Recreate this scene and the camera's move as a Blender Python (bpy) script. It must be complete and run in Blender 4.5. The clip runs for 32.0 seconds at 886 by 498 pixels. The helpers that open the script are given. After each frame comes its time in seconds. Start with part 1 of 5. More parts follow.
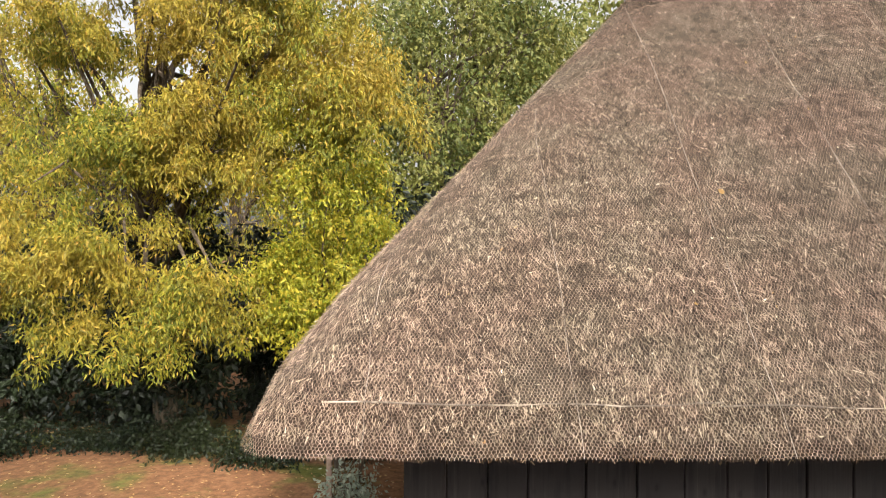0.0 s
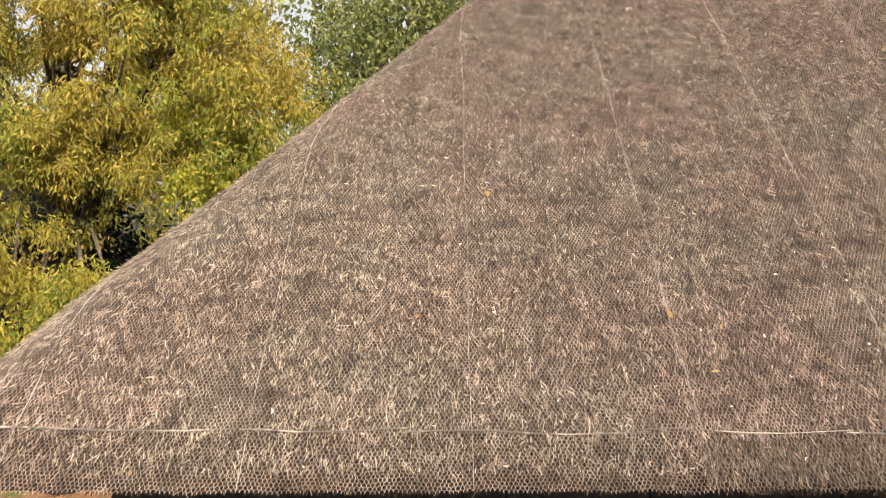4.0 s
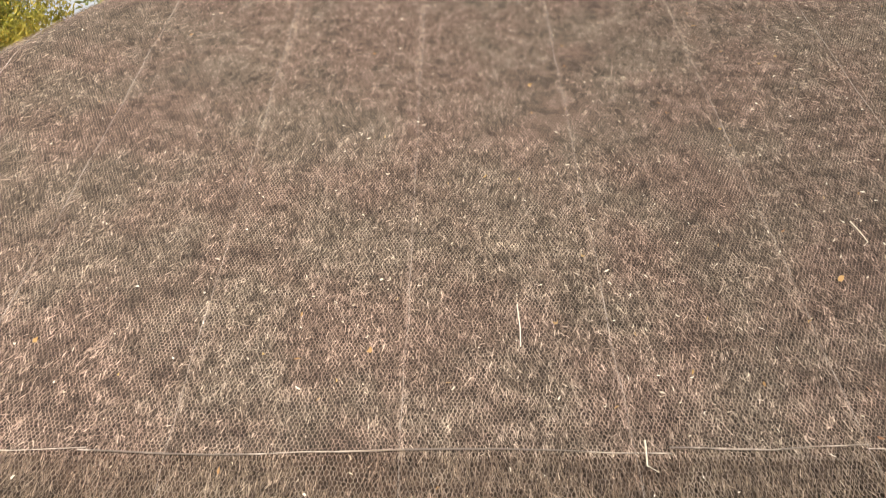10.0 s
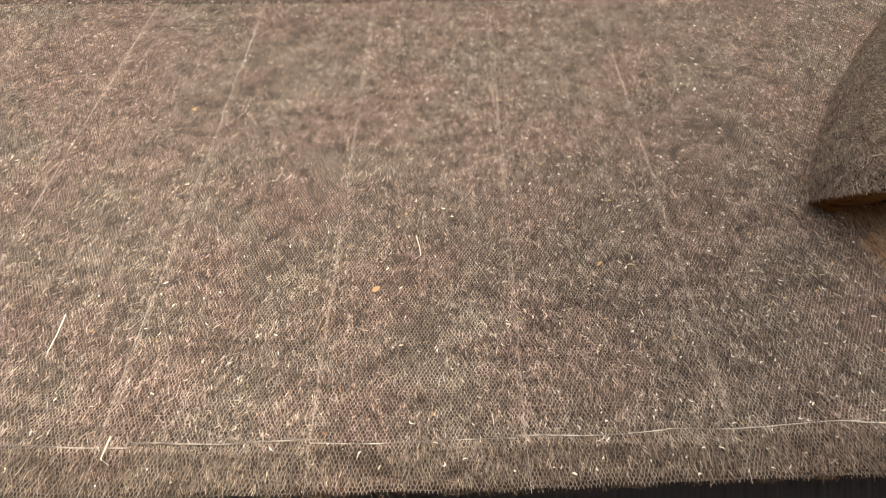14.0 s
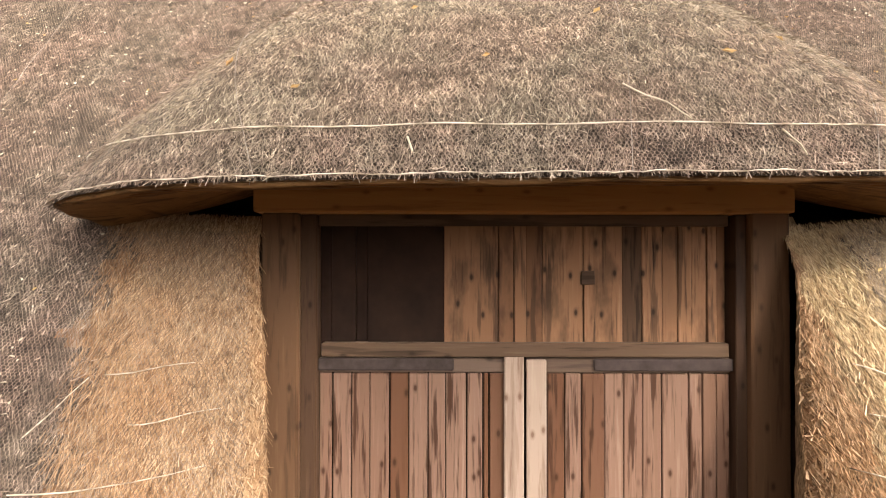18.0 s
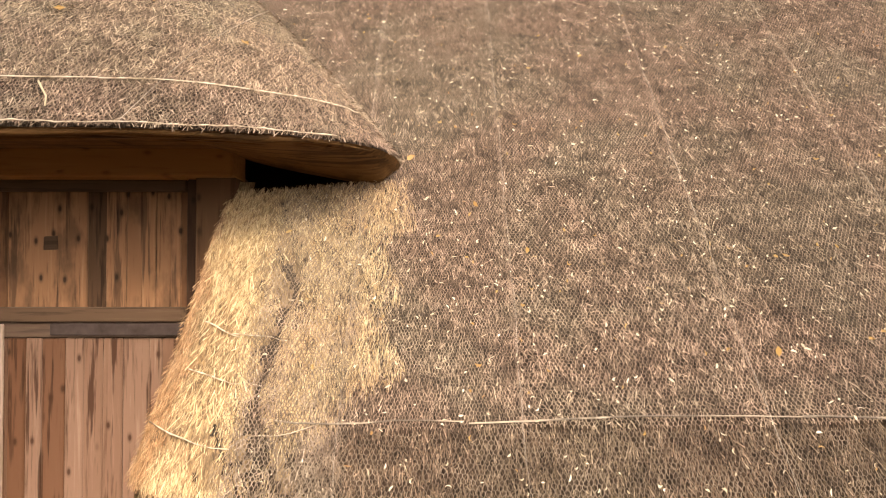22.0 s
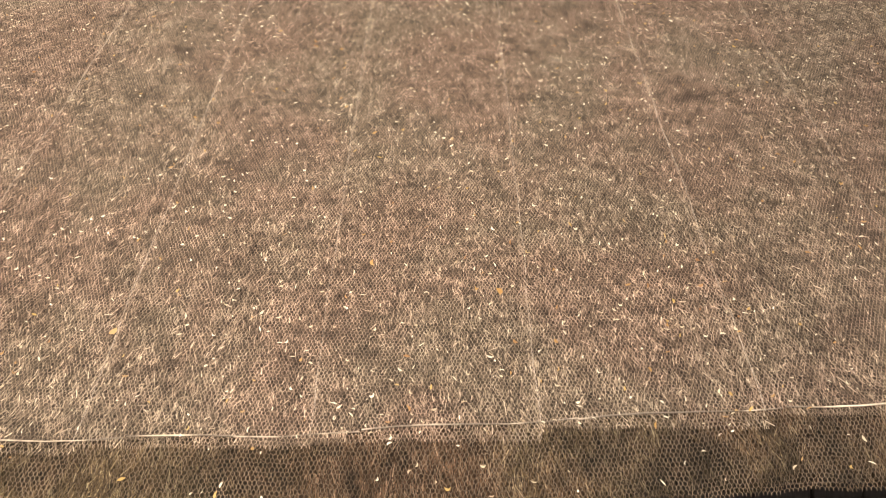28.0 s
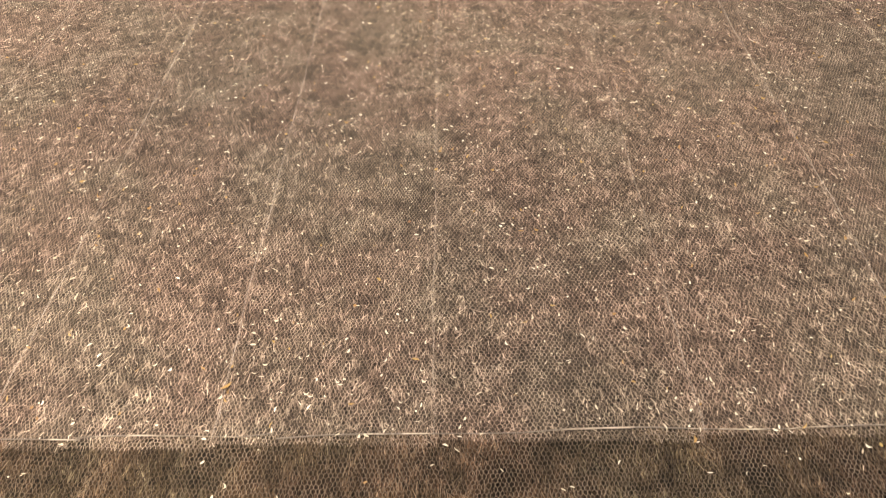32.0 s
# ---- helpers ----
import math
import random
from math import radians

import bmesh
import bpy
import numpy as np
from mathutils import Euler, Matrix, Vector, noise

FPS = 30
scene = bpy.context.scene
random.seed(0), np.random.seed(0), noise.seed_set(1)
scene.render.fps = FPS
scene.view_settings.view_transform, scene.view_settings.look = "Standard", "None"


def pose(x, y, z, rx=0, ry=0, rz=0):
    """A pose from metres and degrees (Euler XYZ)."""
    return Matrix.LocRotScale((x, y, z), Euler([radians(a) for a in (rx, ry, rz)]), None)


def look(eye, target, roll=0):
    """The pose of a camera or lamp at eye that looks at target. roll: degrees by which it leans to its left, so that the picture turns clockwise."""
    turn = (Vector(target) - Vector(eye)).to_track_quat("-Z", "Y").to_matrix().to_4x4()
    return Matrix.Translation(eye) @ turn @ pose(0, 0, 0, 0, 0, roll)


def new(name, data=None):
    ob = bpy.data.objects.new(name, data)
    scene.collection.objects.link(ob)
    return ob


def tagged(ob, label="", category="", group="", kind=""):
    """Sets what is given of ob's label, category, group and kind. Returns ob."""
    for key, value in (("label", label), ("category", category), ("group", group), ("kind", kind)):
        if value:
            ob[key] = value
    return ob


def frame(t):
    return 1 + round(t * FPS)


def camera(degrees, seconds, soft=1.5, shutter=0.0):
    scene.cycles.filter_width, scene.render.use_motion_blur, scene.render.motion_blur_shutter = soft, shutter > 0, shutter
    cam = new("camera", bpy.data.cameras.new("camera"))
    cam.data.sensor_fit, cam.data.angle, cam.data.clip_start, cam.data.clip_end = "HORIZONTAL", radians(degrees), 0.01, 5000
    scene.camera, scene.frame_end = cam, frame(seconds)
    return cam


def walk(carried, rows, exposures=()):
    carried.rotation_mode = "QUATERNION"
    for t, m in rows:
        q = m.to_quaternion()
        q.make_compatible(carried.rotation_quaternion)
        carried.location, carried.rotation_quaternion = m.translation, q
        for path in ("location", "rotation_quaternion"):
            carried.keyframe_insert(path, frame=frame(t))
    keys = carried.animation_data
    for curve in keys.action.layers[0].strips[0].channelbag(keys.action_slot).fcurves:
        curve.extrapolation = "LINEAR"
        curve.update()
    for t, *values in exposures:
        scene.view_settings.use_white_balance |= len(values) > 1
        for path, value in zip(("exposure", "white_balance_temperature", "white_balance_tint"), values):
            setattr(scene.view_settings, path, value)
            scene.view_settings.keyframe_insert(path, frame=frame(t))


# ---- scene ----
# ---- camera ----
cam = camera(70.0, 32.0, soft=1.1)
PATH = [
    (0.0, pose(-0.000, -0.000, 3.328, 90.90, -0.18, 0.31)),
    (0.5, pose(0.079, 0.047, 3.325, 90.91, -0.18, 0.32)),
    (1.0, pose(0.208, 0.087, 3.326, 90.93, -0.16, 0.31)),
    (1.5, pose(0.366, 0.114, 3.330, 90.92, -0.15, 0.30)),
    (2.0, pose(0.536, 0.149, 3.334, 90.95, -0.13, 0.26)),
    (2.5, pose(0.737, 0.185, 3.344, 90.95, -0.09, 0.25)),
    (4.5, pose(1.598, 0.320, 3.381, 90.85, -0.11, 0.34)),
    (5.0, pose(1.823, 0.383, 3.388, 90.84, -0.08, 0.29)),
    (5.5, pose(2.065, 0.448, 3.394, 90.82, -0.02, 0.28)),
    (6.0, pose(2.322, 0.512, 3.398, 90.79, 0.06, 0.27)),
    (6.5, pose(2.566, 0.564, 3.396, 90.75, 0.04, 0.25)),
    (7.0, pose(2.783, 0.583, 3.397, 90.80, -0.05, 0.21)),
    (7.5, pose(3.025, 0.587, 3.405, 90.81, -0.05, 0.19)),
    (8.0, pose(3.262, 0.568, 3.420, 90.79, -0.02, 0.19)),
    (8.5, pose(3.534, 0.519, 3.423, 90.77, -0.09, 0.17)),
    (9.0, pose(3.817, 0.457, 3.426, 90.81, -0.13, 0.12)),
    (9.5, pose(4.117, 0.387, 3.434, 90.81, -0.17, 0.08)),
    (10.0, pose(4.423, 0.323, 3.441, 90.83, -0.24, 0.15)),
    (10.5, pose(4.710, 0.262, 3.439, 90.96, -0.31, 0.12)),
    (11.0, pose(4.973, 0.218, 3.438, 91.07, -0.30, 0.12)),
    (11.5, pose(5.236, 0.182, 3.442, 91.20, -0.20, 0.17)),
    (12.0, pose(5.516, 0.143, 3.453, 91.28, -0.08, 0.18)),
    (12.5, pose(5.803, 0.096, 3.453, 91.40, -0.03, 0.15)),
    (13.0, pose(6.067, 0.050, 3.455, 91.47, 0.02, 0.11)),
    (13.5, pose(6.331, 0.016, 3.464, 91.51, 0.02, 0.14)),
    (15.5, pose(8.193, 0.270, 3.531, 91.13, 0.01, 0.37)),
    (16.0, pose(8.714, 0.339, 3.553, 91.09, -0.03, 0.36)),
    (16.5, pose(9.228, 0.408, 3.576, 91.04, -0.01, 0.33)),
    (17.0, pose(9.731, 0.468, 3.598, 91.00, -0.02, 0.32)),
    (17.5, pose(10.224, 0.537, 3.620, 90.98, -0.03, 0.29)),
    (18.0, pose(10.692, 0.593, 3.628, 90.95, -0.08, 0.31)),
    (18.5, pose(11.116, 0.619, 3.494, 90.88, -0.09, 0.32)),
    (19.0, pose(11.485, 0.644, 3.470, 90.92, -0.08, 0.20)),
    (19.5, pose(11.830, 0.660, 3.473, 90.89, -0.03, -0.01)),
    (20.0, pose(12.165, 0.659, 3.460, 90.79, 0.00, -0.10)),
    (20.5, pose(12.493, 0.644, 3.440, 90.74, 0.04, -0.14)),
    (21.0, pose(12.828, 0.621, 3.435, 90.77, 0.03, -0.15)),
    (21.5, pose(13.132, 0.602, 3.442, 90.89, -0.04, -0.14)),
    (22.0, pose(13.429, 0.583, 3.448, 91.02, -0.07, -0.24)),
    (22.5, pose(13.736, 0.552, 3.458, 91.13, -0.05, -0.20)),
    (23.0, pose(14.046, 0.524, 3.474, 91.19, -0.13, -0.16)),
    (23.5, pose(14.358, 0.497, 3.488, 91.28, -0.13, -0.14)),
    (24.0, pose(14.700, 0.475, 3.499, 91.34, -0.07, -0.11)),
    (24.5, pose(15.087, 0.460, 3.515, 91.32, -0.03, -0.11)),
    (26.5, pose(17.098, 0.516, 3.565, 91.20, -0.16, -0.06)),
    (27.0, pose(17.669, 0.515, 3.580, 91.18, -0.19, -0.06)),
    (27.5, pose(18.266, 0.529, 3.595, 91.13, -0.12, -0.06)),
    (28.0, pose(18.888, 0.547, 3.613, 91.13, -0.15, -0.10)),
    (28.5, pose(19.541, 0.556, 3.636, 91.15, -0.18, -0.14)),
    (29.0, pose(20.194, 0.563, 3.656, 91.21, -0.21, -0.15)),
    (29.5, pose(20.822, 0.557, 3.678, 91.25, -0.24, -0.12)),
    (30.0, pose(21.434, 0.565, 3.707, 91.27, -0.25, -0.06)),
    (30.5, pose(22.028, 0.579, 3.730, 91.26, -0.24, 0.01)),
    (31.0, pose(22.613, 0.599, 3.748, 91.20, -0.18, 0.07)),
    (31.5, pose(23.205, 0.632, 3.766, 91.15, -0.16, 0.11)),
    (32.0, pose(23.865, 0.657, 3.785, 91.13, -0.16, 0.13)),
]
EXPOSURES = ((0.0, 1.02, 6550, 9), (8.0, 0.74, 6450, 10), (13.0, 0.78, 6350, 9), (16.0, 1.06, 6450, 9), (18.0, 1.34, 6700, 10), (20.0, 1.35, 7250, 12), (21.0, 1.17, 7450, 13), (22.0, 1.00, 7600, 13), (24.0, 0.94, 7550, 12),
             (27.0, 0.84, 7500, 11), (29.5, 0.90, 7200, 11), (32.0, 1.00, 7150, 11))
walk(cam, PATH, EXPOSURES)

# ---- light: low hazy autumn sun from the front, pale sky ----
SUN_FROM = Vector((0.42, -1.0, 0.68)).normalized()
world = bpy.data.worlds.new("world")
scene.world = world
world.use_nodes = True
wn = world.node_tree
wn.nodes.clear()
sky = wn.nodes.new("ShaderNodeTexSky")
sky.sky_type = "NISHITA"
sky.sun_disc = False
sky.sun_elevation = math.asin(SUN_FROM.z)
sky.sun_rotation = math.atan2(SUN_FROM.x, SUN_FROM.y)
sky.air_density, sky.dust_density, sky.ozone_density = 1.0, 8.0, 0.6
bg = wn.nodes.new("ShaderNodeBackground")
bg.inputs["Strength"].default_value = 0.15
wo = wn.nodes.new("ShaderNodeOutputWorld")
haze = wn.nodes.new("ShaderNodeHueSaturation")
haze.inputs["Saturation"].default_value = 0.05
wn.links.new(sky.outputs[0], haze.inputs["Color"])
wn.links.new(haze.outputs[0], bg.inputs["Color"])
wn.links.new(bg.outputs[0], wo.inputs["Surface"])
sun_data = bpy.data.lights.new("sun", "SUN")
sun_data.energy, sun_data.angle, sun_data.color = 2.5, radians(7.0), (1.0, 0.92, 0.80)
sun = new("sun", sun_data)
sun.matrix_world = look(SUN_FROM * 60, (0, 0, 0))


# ---- materials ----
class Mat:
    """A small builder of node materials in world metres."""

    def __init__(self, name, rough=0.8, metal=0.0):
        self.m = bpy.data.materials.new(name)
        self.m.use_nodes = True
        self.t = self.m.node_tree
        self.b = self.t.nodes["Principled BSDF"]
        self.b.inputs["Roughness"].default_value = rough
        self.b.inputs["Metallic"].default_value = metal
        self.b.inputs["Diffuse Roughness"].default_value = 1.0 if rough >= 0.7 else 0.3
        self.b.inputs["Specular IOR Level"].default_value = 0.12 if rough >= 0.7 else 0.4
        self.geo = self.t.nodes.new("ShaderNodeNewGeometry")
        self.obj = self.t.nodes.new("ShaderNodeObjectInfo")
        self.tex = self.t.nodes.new("ShaderNodeTexCoord")

    def link(self, a, b):
        self.t.links.new(a, b)

    def coords(self, scale=(1, 1, 1), turn=(0, 0, 0), source="world"):
        mp = self.t.nodes.new("ShaderNodeMapping")
        mp.inputs["Scale"].default_value = scale
        mp.inputs["Rotation"].default_value = turn
        # rotate first, then stretch
        rot = self.t.nodes.new("ShaderNodeMapping")
        rot.inputs["Rotation"].default_value = turn
        mp.inputs["Rotation"].default_value = (0, 0, 0)
        self.link(self.geo.outputs["Position"] if source == "world" else self.tex.outputs["Object"], rot.inputs["Vector"])
        self.link(rot.outputs[0], mp.inputs["Vector"])
        return mp.outputs[0]

    def noise(self, scale, co=None, detail=4.0, rough=0.6):
        n = self.t.nodes.new("ShaderNodeTexNoise")
        n.inputs["Scale"].default_value = scale
        n.inputs["Detail"].default_value = detail
        n.inputs["Roughness"].default_value = rough
        self.link(co if co is not None else self.geo.outputs["Position"], n.inputs["Vector"])
        return n.outputs["Fac"]

    def ramp(self, fac, stops):
        r = self.t.nodes.new("ShaderNodeValToRGB")
        els = r.color_ramp.elements
        while len(els) < len(stops):
            els.new(0.5)
        for e, (p, c) in zip(els, stops):
            e.position = p
            e.color = (c, c, c, 1) if isinstance(c, (int, float)) else (*c, 1)
        self.link(fac, r.inputs["Fac"])
        return r.outputs["Color"]

    def mix(self, fac, a, b, mode="MIX"):
        n = self.t.nodes.new("ShaderNodeMix")
        n.data_type, n.blend_type = "RGBA", mode
        for slot, v in ((0, fac), (6, a), (7, b)):
            if isinstance(v, (int, float)):
                n.inputs[slot].default_value = v
            elif isinstance(v, tuple):
                n.inputs[slot].default_value = (*v, 1)
            else:
                self.link(v, n.inputs[slot])
        return n.outputs[2]

    def color(self, c):
        if isinstance(c, tuple):
            self.b.inputs["Base Color"].default_value = (*c, 1)
        else:
            self.link(c, self.b.inputs["Base Color"])
        return self

    def bump(self, h, strength=0.5, dist=0.01):
        n = self.t.nodes.new("ShaderNodeBump")
        n.inputs["Strength"].default_value = strength
        n.inputs["Distance"].default_value = dist
        self.link(h, n.inputs["Height"])
        self.link(n.outputs[0], self.b.inputs["Normal"])
        return self


SLOPE = math.atan(1.19)


def tufts(k, c, deep=0.40, high=1.40, calm=False):
    """Locks of straw: light and dark tufts, broad mottling and wavy courses."""
    tuft = k.noise(1.0, k.coords((50, 27, 27), (-SLOPE, 0, 0)), 4, 0.6)
    c = k.mix(1.0, c, k.ramp(tuft, [(0.30, deep), (0.44, 0.85), (0.56, 1.0), (0.70, high)]), "MULTIPLY")
    if calm:
        return c
    lump = k.noise(1.0, k.coords((17, 13, 13), (-SLOPE, 0, 0)), 3, 0.6)
    c = k.mix(1.0, c, k.ramp(lump, [(0.34, 0.74), (0.47, 0.97), (0.55, 1.03), (0.68, 1.20)]), "MULTIPLY")
    broad = k.noise(4.6, None, 4, 0.6)
    c = k.mix(1.0, c, k.ramp(broad, [(0.34, 0.86), (0.50, 1.0), (0.66, 1.10)]), "MULTIPLY")
    wave = k.noise(1.0, k.coords((3.2, 13, 13), (-SLOPE, 0, 0)), 4, 0.6)
    return k.mix(1.0, c, k.ramp(wave, [(0.34, 0.78), (0.47, 1.0), (0.64, 1.10)]), "MULTIPLY")


def thatch_material(name, dark, mid, light, patch_a, patch_b, calm=False, rot=1.0):
    k = Mat(name, 0.9)
    lay = k.coords((60, 7, 7), (-SLOPE, 0, 0))
    fine = k.noise(1.0, lay, 6, 0.7)
    lay2 = k.coords((190, 22, 22), (-SLOPE, 0, 0))
    hair = k.noise(1.0, lay2, 3, 0.6)
    clump = k.noise(9.0, None, 4, 0.65)
    patch = k.noise(1.5, None, 4, 0.6)
    c = k.ramp(fine, [(0.30, dark), (0.47, mid), (0.60, mid), (0.74, light)])
    c = k.mix(k.ramp(hair, [(0.36, 1.0), (0.55, 0.0)]), c, dark)
    tint = k.mix(k.ramp(patch, [(0.42, 0.0), (0.58, 1.0)]), patch_a, patch_b)
    c = k.mix(1.0, c, tint, "MULTIPLY")
    if rot < 1:        # black blotches at random; rot sets how dark
        c = k.mix(1.0, c, k.ramp(k.noise(3.2, None, 6, 0.72), [(0.40, rot), (0.60, 1.0)]), "MULTIPLY")
    c = k.mix(k.ramp(clump, [(0.30, 0.5), (0.55, 0.0)]), c, dark)
    k.color(tufts(k, c, 0.45 if calm else 0.60, 1.25 if calm else 1.32, calm))
    k.bump(k.mix(0.5, fine, hair), 0.9, 0.02)
    return k.m


def straw_material(name, stops, patch_a, patch_b, calm=False, rot=1.0):
    k = Mat(name, 0.7)
    c = k.ramp(k.geo.outputs["Random Per Island"], stops)
    patch = k.noise(1.5, None, 4, 0.6)
    tint = k.mix(k.ramp(patch, [(0.42, 0.0), (0.58, 1.0)]), patch_a, patch_b)
    c = k.mix(1.0, c, tint, "MULTIPLY")
    if rot < 1:        # black blotches at random; rot sets how dark
        c = k.mix(1.0, c, k.ramp(k.noise(3.2, None, 6, 0.72), [(0.40, rot), (0.60, 1.0)]), "MULTIPLY")
    k.color(tufts(k, c, 0.50 if calm else 0.60, 1.25 if calm else 1.32, calm))
    return k.m


GREY_A, GREY_B = (0.96, 0.95, 0.90), (1.0, 0.91, 0.875)
MAT_THATCH = thatch_material("weathered_thatch", (0.016, 0.0112, 0.0083), (0.090, 0.067, 0.051), (0.25, 0.196, 0.156), GREY_A, GREY_B)
MAT_STRAW = straw_material("weathered_straw", [(0.0, (0.062, 0.044, 0.033)), (0.45, (0.19, 0.142, 0.108)), (0.8, (0.31, 0.24, 0.187)), (1.0, (0.56, 0.455, 0.36))], GREY_A, GREY_B)
GOLD_A, GOLD_B = (1.0, 0.95, 0.84), (1.0, 0.90, 0.78)
MAT_NEW_THATCH = thatch_material("fresh_thatch", (0.12, 0.080, 0.050), (0.31, 0.23, 0.15), (0.46, 0.36, 0.245), GOLD_A, GOLD_B, True)
MAT_NEW_STRAW = straw_material("fresh_straw", [(0.0, (0.22, 0.145, 0.082)), (0.4, (0.42, 0.315, 0.198)), (0.8, (0.56, 0.445, 0.30)), (1.0, (0.74, 0.63, 0.46))], GOLD_A, GOLD_B, True)

# Tan of the west cheek, also darkened and reddened for its shade.
TAN_A, TAN_B = (1.0, 0.95, 0.90), (1.0, 0.86, 0.74)
MAT_TAN_THATCH = thatch_material("tan_thatch", (0.090, 0.046, 0.022), (0.24, 0.146, 0.080), (0.35, 0.225, 0.135), TAN_A, TAN_B, True)
MAT_TAN_STRAW = straw_material("tan_straw", [(0.0, (0.16, 0.090, 0.048)), (0.4, (0.31, 0.196, 0.112)), (0.8, (0.42, 0.285, 0.178)), (1.0, (0.60, 0.45, 0.31))], TAN_A, TAN_B, True)
MAT_PALE_THATCH = thatch_material("pale_thatch", (0.045, 0.034, 0.025), (0.165, 0.128, 0.096), (0.36, 0.29, 0.228), GREY_A, GREY_B)
MAT_PALE_STRAW = straw_material("pale_straw", [(0.0, (0.13, 0.100, 0.070)), (0.45, (0.30, 0.240, 0.176)), (0.8, (0.43, 0.352, 0.265)), (1.0, (0.58, 0.49, 0.38))], GREY_A, GREY_B)
# Eave below the rod: its shade goes into these darker dull and damp colours.
MAT_DULL_SHADE_THATCH = thatch_material("dull_shade_thatch", (0.015, 0.010, 0.007), (0.066, 0.046, 0.032), (0.17, 0.124, 0.09), GREY_A, GREY_B)
MAT_DULL_SHADE_STRAW = straw_material("dull_shade_straw", [(0.0, (0.038, 0.025, 0.017)), (0.45, (0.107, 0.075, 0.052)), (0.8, (0.187, 0.138, 0.10)), (1.0, (0.39, 0.30, 0.225))], GREY_A, GREY_B)
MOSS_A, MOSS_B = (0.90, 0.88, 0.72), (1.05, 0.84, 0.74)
MAT_DAMP_SHADE_THATCH = thatch_material("damp_mossy_shade_thatch", (0.010, 0.007, 0.0043), (0.055, 0.039, 0.025), (0.14, 0.103, 0.07), MOSS_A, MOSS_B, False, 0.3)
MAT_DAMP_SHADE_STRAW = straw_material("damp_mossy_shade_straw", [(0.0, (0.016, 0.010, 0.006)), (0.5, (0.073, 0.049, 0.030)), (0.85, (0.145, 0.102, 0.067)), (1.0, (0.33, 0.27, 0.205))], MOSS_A, MOSS_B, False, 0.3)

k = Mat("dulled_wire", 0.75)
wire_c = k.ramp(k.noise(9.0, None, 5, 0.7), [(0.34, (0.15, 0.113, 0.088)), (0.50, (0.26, 0.200, 0.159)), (0.66, (0.40, 0.318, 0.259))])
MAT_WIRE = k.color(tufts(k, k.mix(1.0, wire_c, k.mix(k.ramp(k.noise(1.5, None, 4, 0.6), [(0.42, 0.0), (0.58, 1.0)]), GREY_A, GREY_B), "MULTIPLY"), 0.62, 1.22)).m
k = Mat("hazel_rod", 0.6)
rc = k.ramp(k.noise(1.0, k.coords((3, 60, 60))), [(0.35, (0.17, 0.125, 0.085)), (0.6, (0.50, 0.42, 0.33))])
MAT_ROD = k.color(k.mix(k.ramp(k.noise(1.0, k.coords((4.5, 0.1, 0.1))), [(0.48, 0.9), (0.56, 0.0)]), rc, (0.10, 0.075, 0.055))).m
k = Mat("pale_hazel", 0.6)
MAT_PALE_ROD = k.color(k.ramp(k.noise(1.0, k.coords((9, 60, 60))), [(0.38, (0.26, 0.19, 0.125)), (0.6, (0.64, 0.54, 0.42))])).m
# Darker wire for the eave's nose and lip; the shade is in the colour.
k = Mat("nose_wire", 0.8)
MAT_NOSE_WIRE = k.color(k.ramp(k.noise(6.0), [(0.35, (0.058, 0.041, 0.028)), (0.65, (0.18, 0.133, 0.096))])).m
k = Mat("dark_wire", 0.75)
MAT_DARK_WIRE = k.color(k.ramp(k.noise(9.0, None, 5, 0.7), [(0.34, (0.078, 0.056, 0.042)), (0.50, (0.162, 0.120, 0.090)), (0.66, (0.27, 0.208, 0.160))])).m
k = Mat("seam_wire", 0.55, 0.3)
MAT_SEAM = k.color(k.ramp(k.noise(4.0), [(0.4, (0.20, 0.16, 0.13)), (0.65, (0.50, 0.425, 0.36))])).m


def wood_material(name, dark, mid, light, stain, grain=1.0, stain_amount=0.6, along="z", spread=0.45, blotch=0.0):
    """Sawn boards with grain along one axis, streaks, knots and a tone of each board's own."""
    k = Mat(name, 0.75)

    def stretch(across, length):
        return k.coords((length, across, across) if along == "x" else (across, across, length))
    g = k.noise(1.0, stretch(52 * grain, 1.8), 5, 0.65)
    s = k.noise(1.0, stretch(19, 1.3), 4, 0.6)
    knot = k.t.nodes.new("ShaderNodeTexVoronoi")
    knot.voronoi_dimensions = "2D"
    knot.inputs["Scale"].default_value = 1.0
    wob = k.coords((5.0, 9.5, 1) if along == "x" else (9.5, 5.0, 1), (-math.pi / 2, 0, 0))
    k.link(wob, knot.inputs["Vector"])
    rnd = k.obj.outputs["Random"]
    c = k.ramp(g, [(0.28, dark), (0.44, mid), (0.56, mid), (0.74, light)])
    c = k.mix(k.ramp(rnd, [(0.0, 0.90), (0.20, 0.70), (0.27, 0.08), (0.60, 0.0), (0.75, 0.28), (1.0, spread)]), c, stain)
    c = k.mix(k.ramp(s, [(0.55, 0.0), (0.615, stain_amount)]), c, dark)
    if blotch:
        c = k.mix(k.ramp(k.noise(1.0, k.coords((7, 7, 2.6)), 4, 0.6), [(0.50, 0.0), (0.62, blotch)]), c, dark)
    eye = k.mix(1.0, k.ramp(knot.outputs["Distance"], [(0.05, 0.92), (0.10, 0.35), (0.17, 0.0)]), k.ramp(knot.outputs["Color"], [(0.50, 0.0), (0.56, 1.0)]), "MULTIPLY")
    c = k.mix(eye, c, dark)
    k.color(c)
    k.bump(g, 0.35, 0.004)
    return k.m


